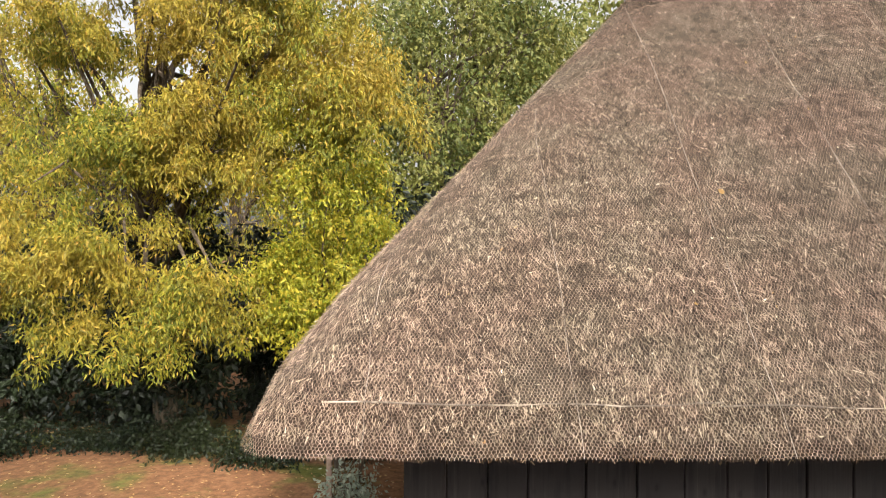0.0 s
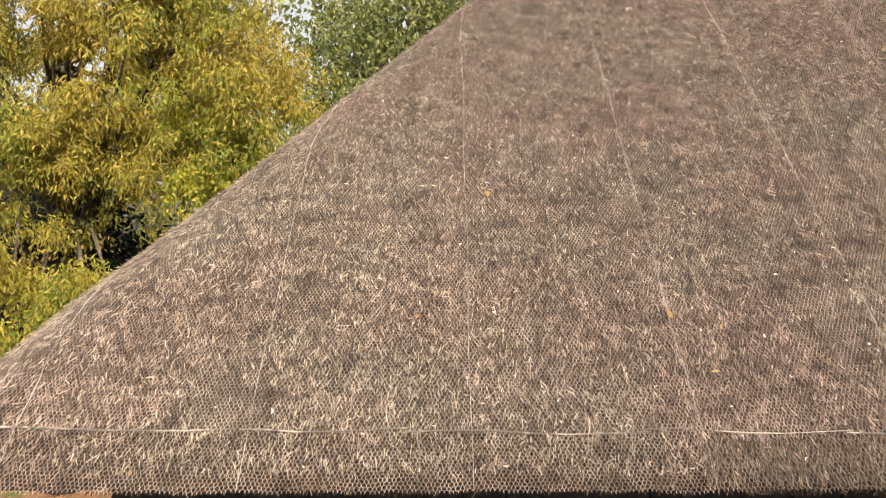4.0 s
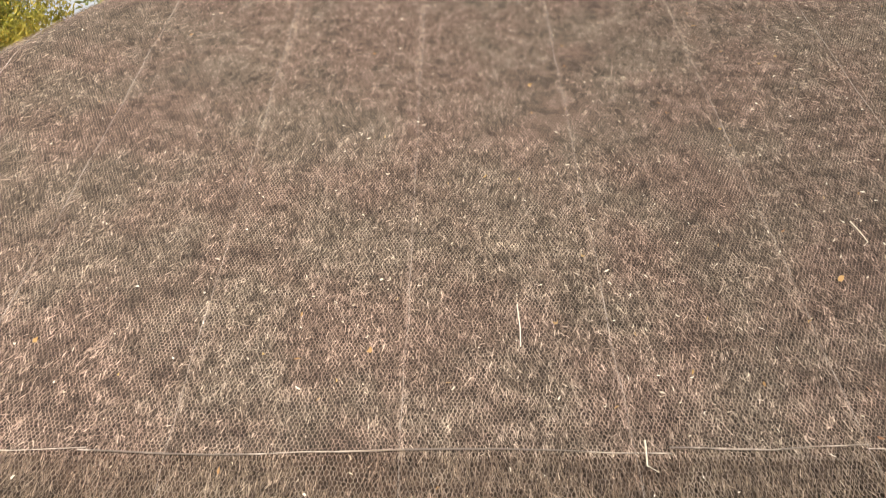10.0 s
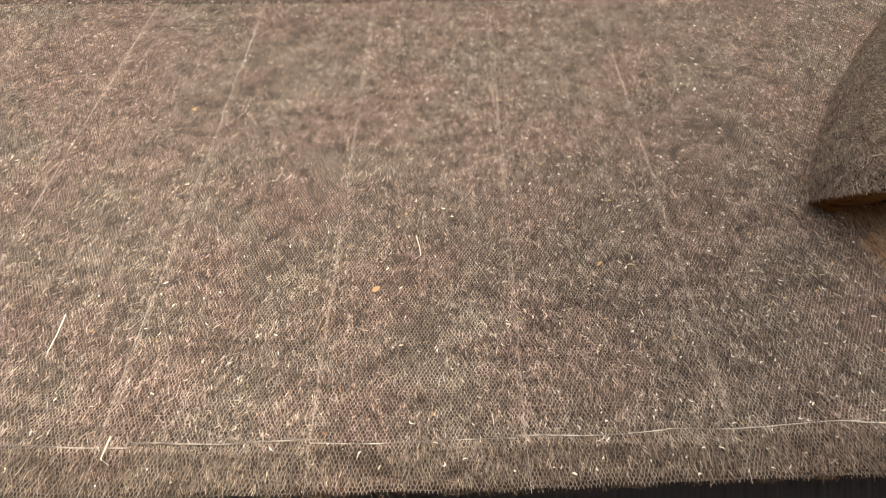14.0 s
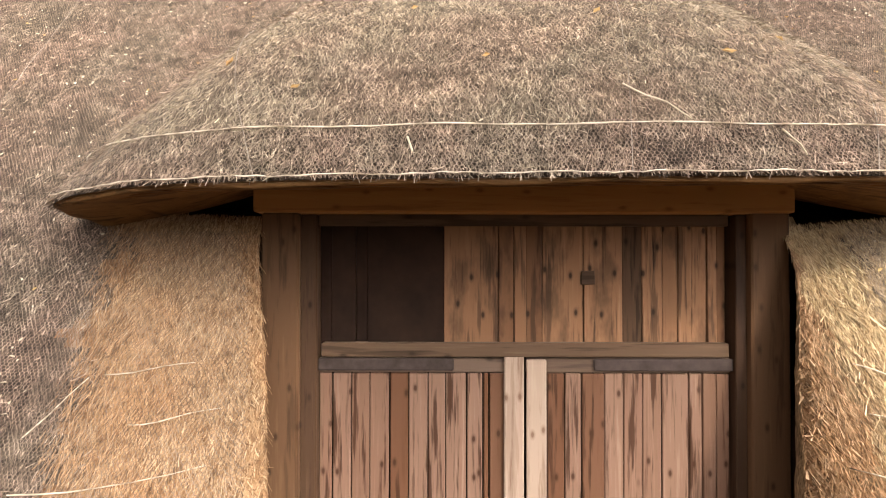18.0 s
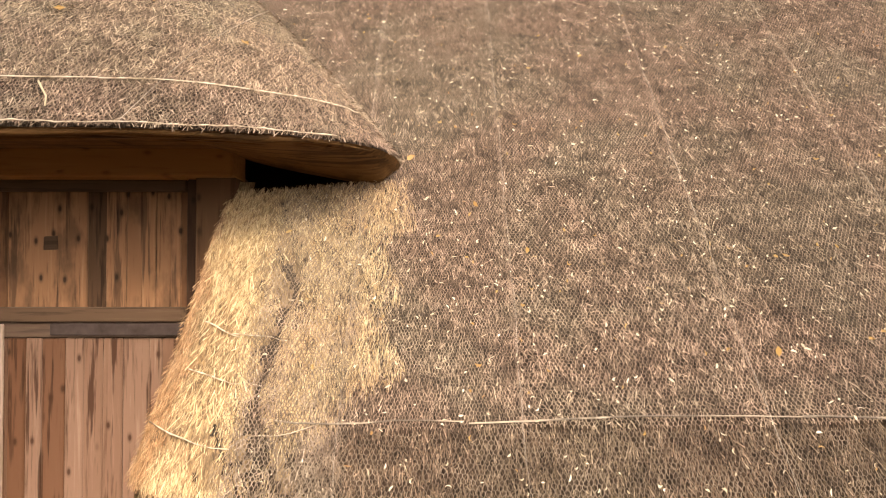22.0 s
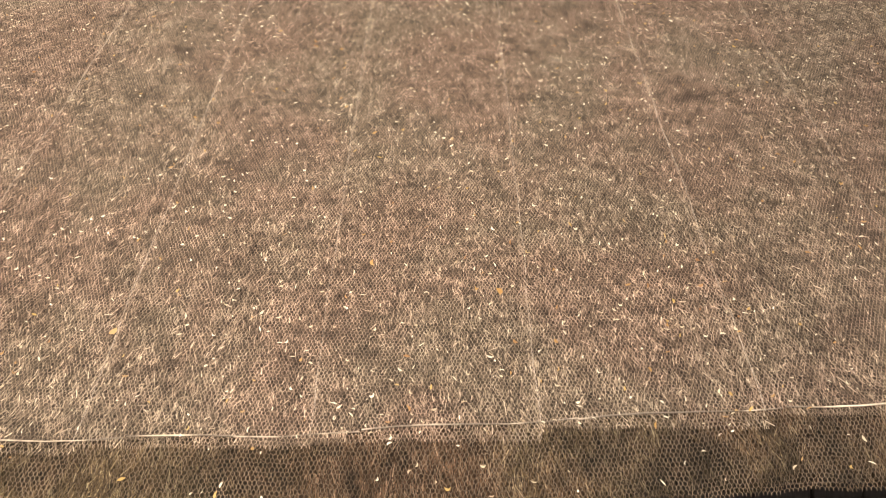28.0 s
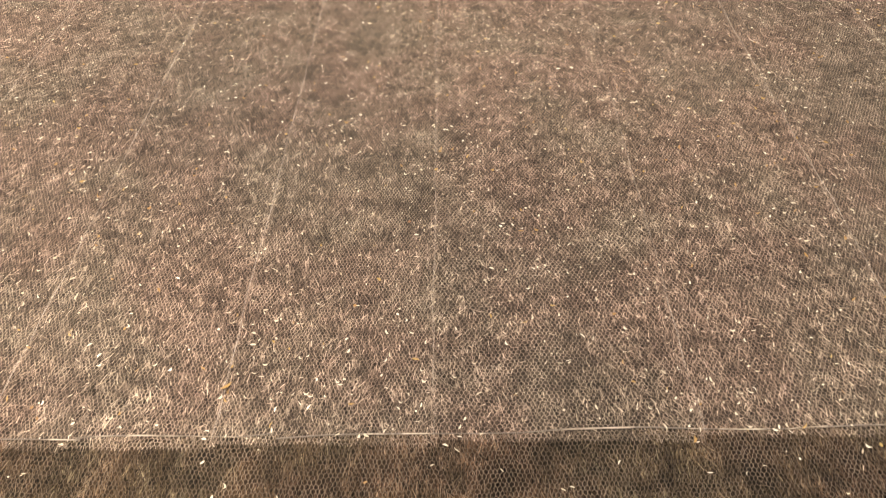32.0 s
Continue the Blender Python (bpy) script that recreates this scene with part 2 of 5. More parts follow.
MAT_SOFFIT = wood_material("brown_reed_ends", (0.045, 0.021, 0.008), (0.17, 0.086, 0.032), (0.28, 0.155, 0.062), (0.10, 0.048, 0.019), 1.2, 0.75, "x", 0.4, 0.5)
MAT_PLANK = wood_material("weathered_pine", (0.044, 0.018, 0.009), (0.190, 0.111, 0.077), (0.265, 0.168, 0.122), (0.101, 0.043, 0.021), 0.8, 0.9)
MAT_PALE = wood_material("pale_pine", (0.15, 0.088, 0.058), (0.325, 0.235, 0.180), (0.39, 0.292, 0.228), (0.27, 0.188, 0.140), 0.6, 0.35)
MAT_PANEL = wood_material("brown_pine", (0.028, 0.015, 0.009), (0.250, 0.129, 0.069), (0.320, 0.178, 0.101), (0.130, 0.060, 0.030), 0.8, 0.6, "z", 0.4, 0.5)
MAT_RAIL = wood_material("brown_pine_rail", (0.028, 0.016, 0.010), (0.10, 0.060, 0.037), (0.14, 0.088, 0.056), (0.065, 0.036, 0.022), 0.8, 0.6, "x")
MAT_GREY_RAIL = wood_material("weathered_rail", (0.05, 0.032, 0.023), (0.20, 0.142, 0.108), (0.27, 0.20, 0.157), (0.095, 0.058, 0.040), 0.8, 0.6, "x")
MAT_BEAM = wood_material("oak_beam", (0.19, 0.086, 0.028), (0.34, 0.166, 0.058), (0.39, 0.198, 0.073), (0.26, 0.125, 0.044), 0.6, 0.4, "x", 0.2)
MAT_POST = wood_material("dark_oak", (0.045, 0.022, 0.012), (0.105, 0.054, 0.028), (0.135, 0.072, 0.038), (0.075, 0.037, 0.019), 0.5, 0.5, "z", 0.3)
MAT_JAMB = wood_material("dark_jamb_oak", (0.022, 0.011, 0.007), (0.062, 0.032, 0.018), (0.095, 0.052, 0.030), (0.042, 0.021, 0.012), 0.6, 0.6)
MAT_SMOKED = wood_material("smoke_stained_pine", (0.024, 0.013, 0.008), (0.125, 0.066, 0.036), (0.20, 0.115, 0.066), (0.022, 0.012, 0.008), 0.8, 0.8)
MAT_TAR = wood_material("tarred_board", (0.006, 0.005, 0.005), (0.016, 0.013, 0.012), (0.028, 0.023, 0.021), (0.010, 0.008, 0.008))
k = Mat("grey_iron_strap", 0.8)
MAT_IRON = k.color(k.ramp(k.noise(14.0), [(0.3, (0.034, 0.023, 0.020)), (0.7, (0.068, 0.048, 0.042))])).m
# Near-black: the dark of the unlit recess and window is put into the colour.
k = Mat("near_black", 0.9)
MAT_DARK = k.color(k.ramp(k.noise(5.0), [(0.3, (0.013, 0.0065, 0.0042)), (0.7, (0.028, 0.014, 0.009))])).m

k = Mat("leafy_ground", 0.95)
n1 = k.noise(0.55, None, 5, 0.6)
n2 = k.noise(7.0, None, 6, 0.7)
soil = k.ramp(n2, [(0.3, (0.070, 0.035, 0.019)), (0.5, (0.150, 0.074, 0.038)), (0.7, (0.235, 0.128, 0.068))])
grass = k.ramp(n2, [(0.3, (0.035, 0.045, 0.012)), (0.7, (0.13, 0.13, 0.035))])
k.color(k.mix(k.ramp(n1, [(0.50, 0.0), (0.60, 1.0)]), soil, grass))
MAT_GROUND = k.bump(n2, 0.6, 0.04).m


def leaf_material(name, stops, glow=0.35, patchy=0.5):
    k = Mat(name, 0.55)
    c = k.ramp(k.geo.outputs["Random Per Island"], stops)
    big = k.noise(0.7, None, 3, 0.5)
    c = k.mix(k.ramp(big, [(0.4, 0.0), (0.62, patchy)]), c, stops[-1][1])
    k.color(c)
    tr = k.t.nodes.new("ShaderNodeBsdfTranslucent")
    mx = k.t.nodes.new("ShaderNodeMixShader")
    mx.inputs[0].default_value = glow
    k.link(c, tr.inputs["Color"])
    k.link(k.b.outputs[0], mx.inputs[1])
    k.link(tr.outputs[0], mx.inputs[2])
    k.link(mx.outputs[0], k.t.nodes["Material Output"].inputs["Surface"])
    return k.m


MAT_YELLOW_LEAF = leaf_material("yellowing_leaves", [(0.0, (0.070, 0.090, 0.011)), (0.5, (0.205, 0.214, 0.020)), (0.85, (0.345, 0.298, 0.030)), (1.0, (0.44, 0.275, 0.040))], 0.35, 0.45)
MAT_BRIGHT_LEAF = leaf_material("bright_yellow_leaves", [(0.0, (0.15, 0.19, 0.015)), (0.5, (0.30, 0.30, 0.022)), (0.85, (0.45, 0.39, 0.035)), (1.0, (0.48, 0.36, 0.04))], 0.45, 0.3)
MAT_GREEN_LEAF = leaf_material("grey_green_leaves", [(0.0, (0.055, 0.078, 0.018)), (0.6, (0.135, 0.158, 0.036)), (1.0, (0.27, 0.25, 0.065))])
# Understorey and bramble leaves carry the shade under the crowns in their colour.
MAT_DARK_LEAF = leaf_material("near_black_leaves", [(0.0, (0.003, 0.005, 0.002)), (0.7, (0.007, 0.012, 0.004)), (1.0, (0.020, 0.030, 0.010))], 0.1)
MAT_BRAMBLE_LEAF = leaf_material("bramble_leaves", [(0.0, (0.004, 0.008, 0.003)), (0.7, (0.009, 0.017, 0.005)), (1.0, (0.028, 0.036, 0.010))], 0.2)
MAT_SILVER_LEAF = leaf_material("silvery_leaves", [(0.0, (0.18, 0.22, 0.16)), (1.0, (0.36, 0.40, 0.32))], 0.2)
MAT_LIME_LEAF = leaf_material("lime_leaves", [(0.0, (0.022, 0.038, 0.005)), (0.45, (0.075, 0.105, 0.009)), (0.72, (0.22, 0.25, 0.016)), (1.0, (0.38, 0.26, 0.03))], 0.6, 0.0)
MAT_BRACT = leaf_material("lime_bracts", [(0.0, (0.30, 0.15, 0.05)), (0.6, (0.45, 0.26, 0.09)), (1.0, (0.50, 0.36, 0.14))], 0.3, 0.0)
MAT_LITTER = leaf_material("pale_litter", [(0.0, (0.30, 0.21, 0.13)), (0.6, (0.52, 0.43, 0.30)), (1.0, (0.74, 0.66, 0.52))], 0.1)
MAT_FALLEN = leaf_material("fallen_leaves", [(0.0, (0.20, 0.09, 0.04)), (0.5, (0.30, 0.155, 0.05)), (1.0, (0.36, 0.24, 0.08))], 0.1)
k = Mat("bark", 0.9)
bk = k.noise(1.0, k.coords((14, 14, 3)), 5, 0.65)
MAT_BARK = k.color(k.ramp(bk, [(0.3, (0.035, 0.026, 0.018)), (0.7, (0.15, 0.115, 0.08))])).bump(bk, 0.8, 0.02).m


# ---- mesh helpers ----
def mesh_of(name, verts, faces, mats, smooth=False, index=None):
    me = bpy.data.meshes.new(name)
    verts = np.asarray(verts, dtype=np.float32)
    faces = np.asarray(faces, dtype=np.int32)
    n = faces.shape[1]
    me.vertices.add(len(verts))
    me.vertices.foreach_set("co", verts.ravel())
    me.loops.add(faces.size)
    me.loops.foreach_set("vertex_index", faces.ravel())
    me.polygons.add(len(faces))
    me.polygons.foreach_set("loop_start", np.arange(len(faces), dtype=np.int32) * n)
    me.polygons.foreach_set("loop_total", np.full(len(faces), n, dtype=np.int32))
    for m in mats:
        me.materials.append(m)
    if index is not None:
        me.polygons.foreach_set("material_index", np.asarray(index, dtype=np.int32))
    me.polygons.foreach_set("use_smooth", np.full(len(faces), smooth))
    me.update(calc_edges=True)
    me.validate()
    return me


def thing(name, label, category, group="", kind="", at=(0, 0, 0)):
    ob = new(name)
    ob.location = at
    ob.empty_display_size = 0.2
    return tagged(ob, label, category, group, kind)


def child(name, data, parent, label="", place=None):
    ob = new(name, data)
    ob.parent = parent
    ob.matrix_parent_inverse = Matrix.Translation(-Vector(parent.location)) if parent.parent is None else Matrix()
    if place is not None:
        ob.matrix_basis = place
    return tagged(ob, label)


def box_mesh(name, lo, hi, mat, bevel=0.006, wobble=0.0, seed=0):
    """A bevelled box between two corners, with slightly uneven edges."""
    bm = bmesh.new()
    bmesh.ops.create_cube(bm, size=1.0)
    r = random.Random(seed)
    for v in bm.verts:
        v.co = Vector([(lo[i] + hi[i]) / 2 + v.co[i] * (hi[i] - lo[i]) + r.uniform(-wobble, wobble) for i in range(3)])
    if bevel:
        bmesh.ops.bevel(bm, geom=bm.edges[:], offset=bevel, segments=1, affect="EDGES", profile=0.5)
    me = bpy.data.meshes.new(name)
    bm.to_mesh(me)
    bm.free()
    me.materials.append(mat)
    return me


def tube(points, radii, sides=6):
    """Vertices and quads of a tapering tube along points."""
    pts = [Vector(p) for p in points]
    vs, fs = [], []
    for i, p in enumerate(pts):
        d = (pts[min(i + 1, len(pts) - 1)] - pts[max(i - 1, 0)]).normalized()
        a = d.orthogonal().normalized()
        b = d.cross(a)
        for j in range(sides):
            w = 2 * math.pi * j / sides
            vs.append(p + (a * math.cos(w) + b * math.sin(w)) * radii[i])
    for i in range(len(pts) - 1):
        for j in range(sides):
            q = (j + 1) % sides
            fs.append((i * sides + j, i * sides + q, (i + 1) * sides + q, (i + 1) * sides + j))
    return vs, fs


def tubes_mesh(name, list_of, mat, sides=6):
    vs, fs = [], []
    for points, radii in list_of:
        v, f = tube(points, radii, sides)
        fs += [tuple(i + len(vs) for i in q) for q in f]
        vs += v
    return mesh_of(name, [tuple(v) for v in vs], fs, [mat], True)


# ---- the roof's shape ----
M = 1.19                       # rise over run of the slope
RY, RZ = 2.864, 2.694          # a point of the front slope
X_END = 30.0
RIDGE_Z = 7.2
DOOR_L, DOOR_R = 9.94, 12.13   # edges of the wagon opening between the thatch


def plane_y(z):
    return RY + (z - RZ) / M


def rod_z(x):
    return np.interp(x, [0, 5, 7, 8.3, 13, 16, 18.5, 20.3, 22.2, 25, 30], [2.665, 2.665, 2.70, 2.755, 2.825, 2.865, 2.925, 3.015, 3.06, 3.11, 3.15])


def eave_z(x):
    return rod_z(x) - np.interp(x, [0, 7, 12, 13, 16, 20, 30], [0.19, 0.19, 0.22, 0.29, 0.30, 0.285, 0.27])


def hip_x(z):
    return np.interp(z, [2.2, 2.47, 2.56, 2.73, 2.82, 3.135, 3.45, 4.0, 4.48, 5.35, 7.2], [-0.93, -0.93, -0.91, -0.86, -0.81, -0.60, -0.34, 0.15, 0.56, 1.32, 2.88])


def edge_left(z):
    return np.interp(z, [2.5, 2.68, 3.07, 3.45, 3.75, 4.0], [9.915, 9.895, 9.845, 9.785, 9.755, 9.75])


def edge_right(z):
    return np.interp(z, [2.5, 2.75, 3.08, 3.4, 3.65, 4.0], [12.17, 12.215, 12.275, 12.335, 12.37, 12.40])


def edge_y(x, z):
    """How deep the rounded cheeks reach at the edge of the opening."""
    return np.where(x < 11.03, np.interp(z, [2.5, 2.9, 3.2, 3.45, 3.75], [3.34, 3.48, 3.60, 3.66, 3.72]), np.interp(z, [2.5, 2.75, 3.08, 3.4, 3.65, 3.8], [3.20, 3.28, 3.43, 3.53, 3.63, 3.72]))


def wrap_left(x, z):
    s = np.clip((x - edge_left(z) + 0.5) / 0.5, 0, 1)
    return 1 - np.sqrt(np.maximum(0, 1 - s ** 2.2))


def wrap_right(x, z):
    s = np.clip((edge_right(z) + 0.5 - x) / 0.5, 0, 1)
    return 1 - np.sqrt(np.maximum(0, 1 - s ** 2.2))


def front_y(x, z):
    """The front slope, curling back to the door posts at the opening; on the east half its nose turns under."""
    y = plane_y(z)
    under = np.maximum(0, rod_z(np.maximum(x, 0)) - 0.015 - z)
    y = y + under * np.interp(x, [0.3, 1.5, 9.0, 13.0, 15.2, 17.5], [0.0, 0.18, 0.18, 0.24, 0.30, 0.42]) * (1 + 0.25 * np.sin(x * 4.1) * np.sin(x * 1.3))
    y = y + 0.10 * np.exp(-((x - 12.72 + 0.03 * np.sin(z * 9)) / 0.05) ** 2) * np.clip((3.55 - z) * 4, 0, 1)
    back = np.maximum(edge_y(x, z), y)
    side = np.where(x < 11.03, wrap_left(x, z), wrap_right(x, z))
    inside = np.clip((4.12 - z) / 0.2, 0, 1)
    return y + (back - y) * side * inside


def corner(z):
    """Radius of the rounded hip: tight at the eave, broad higher up."""
    return np.interp(z, [2.4, 2.8, 3.4, 4.2], [0.26, 0.40, 0.64, 0.68])


def ring(u, z):
    """A point of the roof at height z; u is x along the front, and runs on round the left corner."""
    xl = hip_x(z)
    rc_ = corner(z)
    ua = xl + rc_
    yf = front_y(np.maximum(u, ua), z)
    arc = np.clip((ua - u) / rc_, 0, math.pi / 2)
    along = np.maximum(0, ua - u - rc_ * math.pi / 2)
    x = np.where(u >= ua, u, ua - rc_ * np.sin(arc))
    y = np.where(u >= ua, yf, yf + rc_ * (1 - np.cos(arc)) + along)
    return x, y


def lumps(x, s, seed=0):
    """Gentle unevenness of hand-laid thatch."""
    return 0.4 * (0.012 * np.sin(x * 2.1 + 1.3 * s + seed) + 0.010 * np.sin(x * 5.3 - s * 3.1 + seed * 2) + 0.007 * np.sin(x * 11.0 + s * 7.7) + 0.006 * np.sin(s * 17.0 + 3 * np.sin(x * 3.0)))


NORMAL = Vector((0, -M, 1)).normalized()

# ---- ground and far setting ----
rng = np.random.default_rng(4)
gx = np.concatenate([[-900, -300, -120], np.linspace(-40, 40, 90), [120, 300, 900]])
gy = np.concatenate([[-900, -300, -120], np.linspace(-40, 40, 90), [120, 300, 900]])
GX, GY = np.meshgrid(gx, gy, indexing="ij")
near = np.exp(-((GX / 60) ** 2 + (GY / 60) ** 2))
GZ = (0.03 * np.sin(GX * 0.9) + 0.03 * np.sin(GY * 1.1 + GX * 0.5)) * near - 0.03
n0, n1_ = GX.shape
ids = np.arange(n0 * n1_).reshape(n0, n1_)
gf = np.stack([ids[:-1, :-1], ids[1:, :-1], ids[1:, 1:], ids[:-1, 1:]], -1).reshape(-1, 4)
ground = new("ground", mesh_of("ground", np.stack([GX, GY, GZ], -1).reshape(-1, 3), gf, [MAT_GROUND], True))
tagged(ground, "brown leaf-strewn earth yard with patches of grass", "ground", kind="structure")

# ---- thatched roof ----
roof = thing("thatched_roof", "weathered grey-brown thatched barn roof under wire netting", "roof", at=(14, 6.6, 2.6))


def grid_faces(nu, nv):
    i = np.arange(nu * nv).reshape(nu, nv)
    return np.stack([i[:-1, :-1], i[1:, :-1], i[1:, 1:], i[:-1, 1:]], -1).reshape(-1, 4)


us = np.concatenate([np.arange(-6.5, -1.4, 0.3), np.arange(-1.4, 9.2, 0.06), np.linspace(9.2, DOOR_L, 26), np.linspace(DOOR_L, DOOR_R, 30)[1:-1], np.linspace(DOOR_R, 13.0, 30), np.arange(13.06, X_END, 0.06)])
# height runs from the eave at 0 to the ridge at 1
hv = np.concatenate([np.linspace(0, 1.7, 45), np.linspace(1.75, 4.75, 48)])
U, H = np.meshgrid(us, hv, indexing="ij")
top = RIDGE_Z - eave_z(np.maximum(U, 0))
Z = eave_z(np.maximum(U, 0)) + H / 4.75 * top
slide = np.where(U < 11.03, (edge_left(Z) - DOOR_L) * np.clip((U - 9.2) / (DOOR_L - 9.2), 0, 1), (edge_right(Z) - DOOR_R) * np.clip((13.0 - U) / (13.0 - DOOR_R), 0, 1))
X, Y = ring(U + slide, Z)
bump_ = lumps(U, H)
edge = np.clip(H / 0.10, 0, 1)
round_in = (1 - np.sqrt(np.maximum(0, 1 - (1 - edge) ** 2))) * 0.05     # rounded lower lip
left = U < hip_x(Z) + corner(Z) * 0.3
Y = Y + np.where(left, 0, 1) * (round_in - bump_ * 0.7)
X = X + np.where(left, 1, 0) * (round_in - bump_ * 0.7)
Z = Z + bump_ * 0.5 + np.where(H < 0.01, 0.012 * np.sin(U * 9.0) + 0.010 * np.sin(U * 23.0 + 1.0), 0)
faces = grid_faces(*U.shape)
cu = (U[:-1, :-1] + U[1:, 1:]) / 2
cz = (Z[:-1, :-1] + Z[1:, 1:]) / 2
hole = (((cu > DOOR_L) & (cu < DOOR_R) & (cz < 4.08)) | ((cu > 9.15) & (cu <= DOOR_L) & (cz > 3.82 + 0.04 * (DOOR_L - cu)) & (cz < 4.08)) | ((cu >= DOOR_R) & (cu < 13.02) & (cz > 3.77 + 0.08 * (cu - DOOR_R)) & (cz < 4.08))).ravel()
fresh = ((cu > 9.04 + 0.20 * (3.75 - cz) + 0.05 * np.sin(cz * 9) + 0.09 * np.sin(cz * 143 + cu * 211)) & (cu < 12.72 + 0.22 * np.sin(cz * 131 + cu * 177))).ravel() & (cz.ravel() < 4.05)
damp_shade = ((cu > 15.9 + 0.9 * np.sin(cu * 171.0 + cz * 93.0)) & (cz < rod_z(cu) - 0.01)).ravel()
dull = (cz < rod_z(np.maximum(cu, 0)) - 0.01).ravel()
# The crease's shade is put into its colour with the dull thatch.
furrow = ((np.abs(cu - 12.72 + 0.03 * np.sin(cz * 9)) < 0.055) & (cz < 3.35)).ravel()
fresh &= ~furrow
dull |= furrow
keep = ~hole
child("thatch", mesh_of("thatch", np.stack([X, Y, Z], -1).reshape(-1, 3), faces[keep], [MAT_THATCH, MAT_NEW_THATCH, MAT_DAMP_SHADE_THATCH, MAT_DULL_SHADE_THATCH, MAT_TAN_THATCH], True, np.where(damp_shade, 2, np.where(fresh, np.where(cu.ravel() < 11, 4, 1), np.where(dull, 3, 0)))[keep]), roof)
# returns of the cheeks, from the rounded edge back to the posts
for edge_of, back_x, straw_of in ((edge_left, 9.66, MAT_TAN_THATCH), (edge_right, 12.47, MAT_NEW_THATCH)):
    cv = []
    zs_c = np.linspace(2.42, 3.85, 30)
    for z in zs_c:
        ex = float(edge_of(z))
        ey = max(float(edge_y(ex, z)), float(plane_y(z)))
        for f in (0.0, 0.08, 0.3, 0.65, 1.0):
            cv.append((ex + (back_x - ex) * f ** 1.6 + 0.004 * math.sin(z * 31 + f * 9), ey + (max(3.78, ey + 0.02) - ey) * f, float(z)))
    child("cheek_return", mesh_of("cheek_return", cv, grid_faces(30, 5), [straw_of], True), roof, "inner side of the fresh straw")
# underside of the eave and the back slope
xs = np.concatenate([np.arange(-0.75, 9.70, 0.15), np.arange(12.42, X_END, 0.3)])
ev, ef = [], []
for i, x in enumerate(xs):
    z = float(eave_z(max(x, 0)))
    y = float(front_y(np.array(x), np.array(z)))
    ev += [(x, y + 0.045, z + 0.004), (x, y + 0.22, z + 0.02), (x, y + 0.75, z + (0.62 if x > 0.6 else 0.10))]
for i in range(len(xs) - 1):
    if xs[i + 1] - xs[i] > 1:
        continue
    for j in range(2):
        ef.append((i * 3 + j, i * 3 + j + 1, i * 3 + j + 4, i * 3 + j + 3))
child("eave_underside", mesh_of("eave_underside", ev, ef, [MAT_THATCH], True), roof)
yr = float(plane_y(RIDGE_Z))
child("back_slope", mesh_of("back_slope", [(-0.9, 2 * yr - 2.68, 2.5), (X_END, 2 * yr - 2.68, 2.5), (X_END, yr, RIDGE_Z + 0.02), (2.9, yr, RIDGE_Z + 0.02)], [(0, 1, 2, 3)], [MAT_THATCH]), roof)
child("end_slope", mesh_of("end_slope", [(X_END - 0.02, 2.7, 2.5), (X_END - 0.02, 2 * yr - 2.68, 2.5), (X_END - 0.02, yr, RIDGE_Z), (X_END - 0.02, yr, RIDGE_Z)], [(0, 1, 2, 3)], [MAT_THATCH]), roof)


# dormer over the wagon doors
DXC, DZ0 = 11.03, 3.92


def dormer_front(z):
    return np.interp(z, [3.9, 3.92, 4.2, 4.36, 4.7, 5.2, 5.7, 6.25], [2.83, 2.84, 2.99, 3.09, 3.37, 3.95, 4.75, 5.88])


def dormer_half(z, side):
    swell = 0.13 * np.sin(math.pi * np.clip((z - 3.9) / 1.9, 0, 1)) ** 0.8
    return np.where(side < 0, 2.18 - 0.94 * (z - 3.9), 2.20 - 0.93 * (z - 3.9)) + swell


def droop(x):
    """How the dormer's eave leans: a slight rise to the east and a hanging west tip."""
    return 0.010 * (x - 10.5) - 0.055 * np.clip((9.7 - x) / 0.85, 0, 1) ** 1.6


def dormer(q, z):
    """A point of the dormer's thatch; q runs from -1 (left valley) to 1 (right valley)."""
    a = np.sin(q * math.pi / 2)
    x = DXC + a * dormer_half(z, q)
    n = 3.2
    y = dormer_front(z) + (plane_y(z) + 0.03 - dormer_front(z)) * (1 - (1 - np.abs(a) ** n) ** (1 / n))
    return x, y


q = np.linspace(-1, 1, 150)
dz = np.concatenate([np.linspace(0, 0.9, 34), np.linspace(0.95, 2.3, 26)])
QQ, DZ = np.meshgrid(q, dz, indexing="ij")
ZD = DZ0 + DZ
XD, YD = dormer(QQ, ZD)
lip = np.clip(DZ / 0.07, 0, 1)
YD = YD + (1 - np.sqrt(np.maximum(0, 1 - (1 - lip) ** 2))) * 0.035 - lumps(XD, DZ * 1.4, 2) * 0.7
ZD = ZD + droop(XD) * np.clip(1 - DZ / 0.8, 0, 1)
dormer_ob = child("dormer_thatch", mesh_of("dormer_thatch", np.stack([XD, YD, ZD], -1).reshape(-1, 3), grid_faces(*QQ.shape), [MAT_PALE_THATCH, MAT_THATCH], True, ((DZ[:-1, :-1] + DZ[1:, 1:]) / 2 < 0.19).ravel().astype(int)), roof, "swept thatched dormer over the wagon doors")
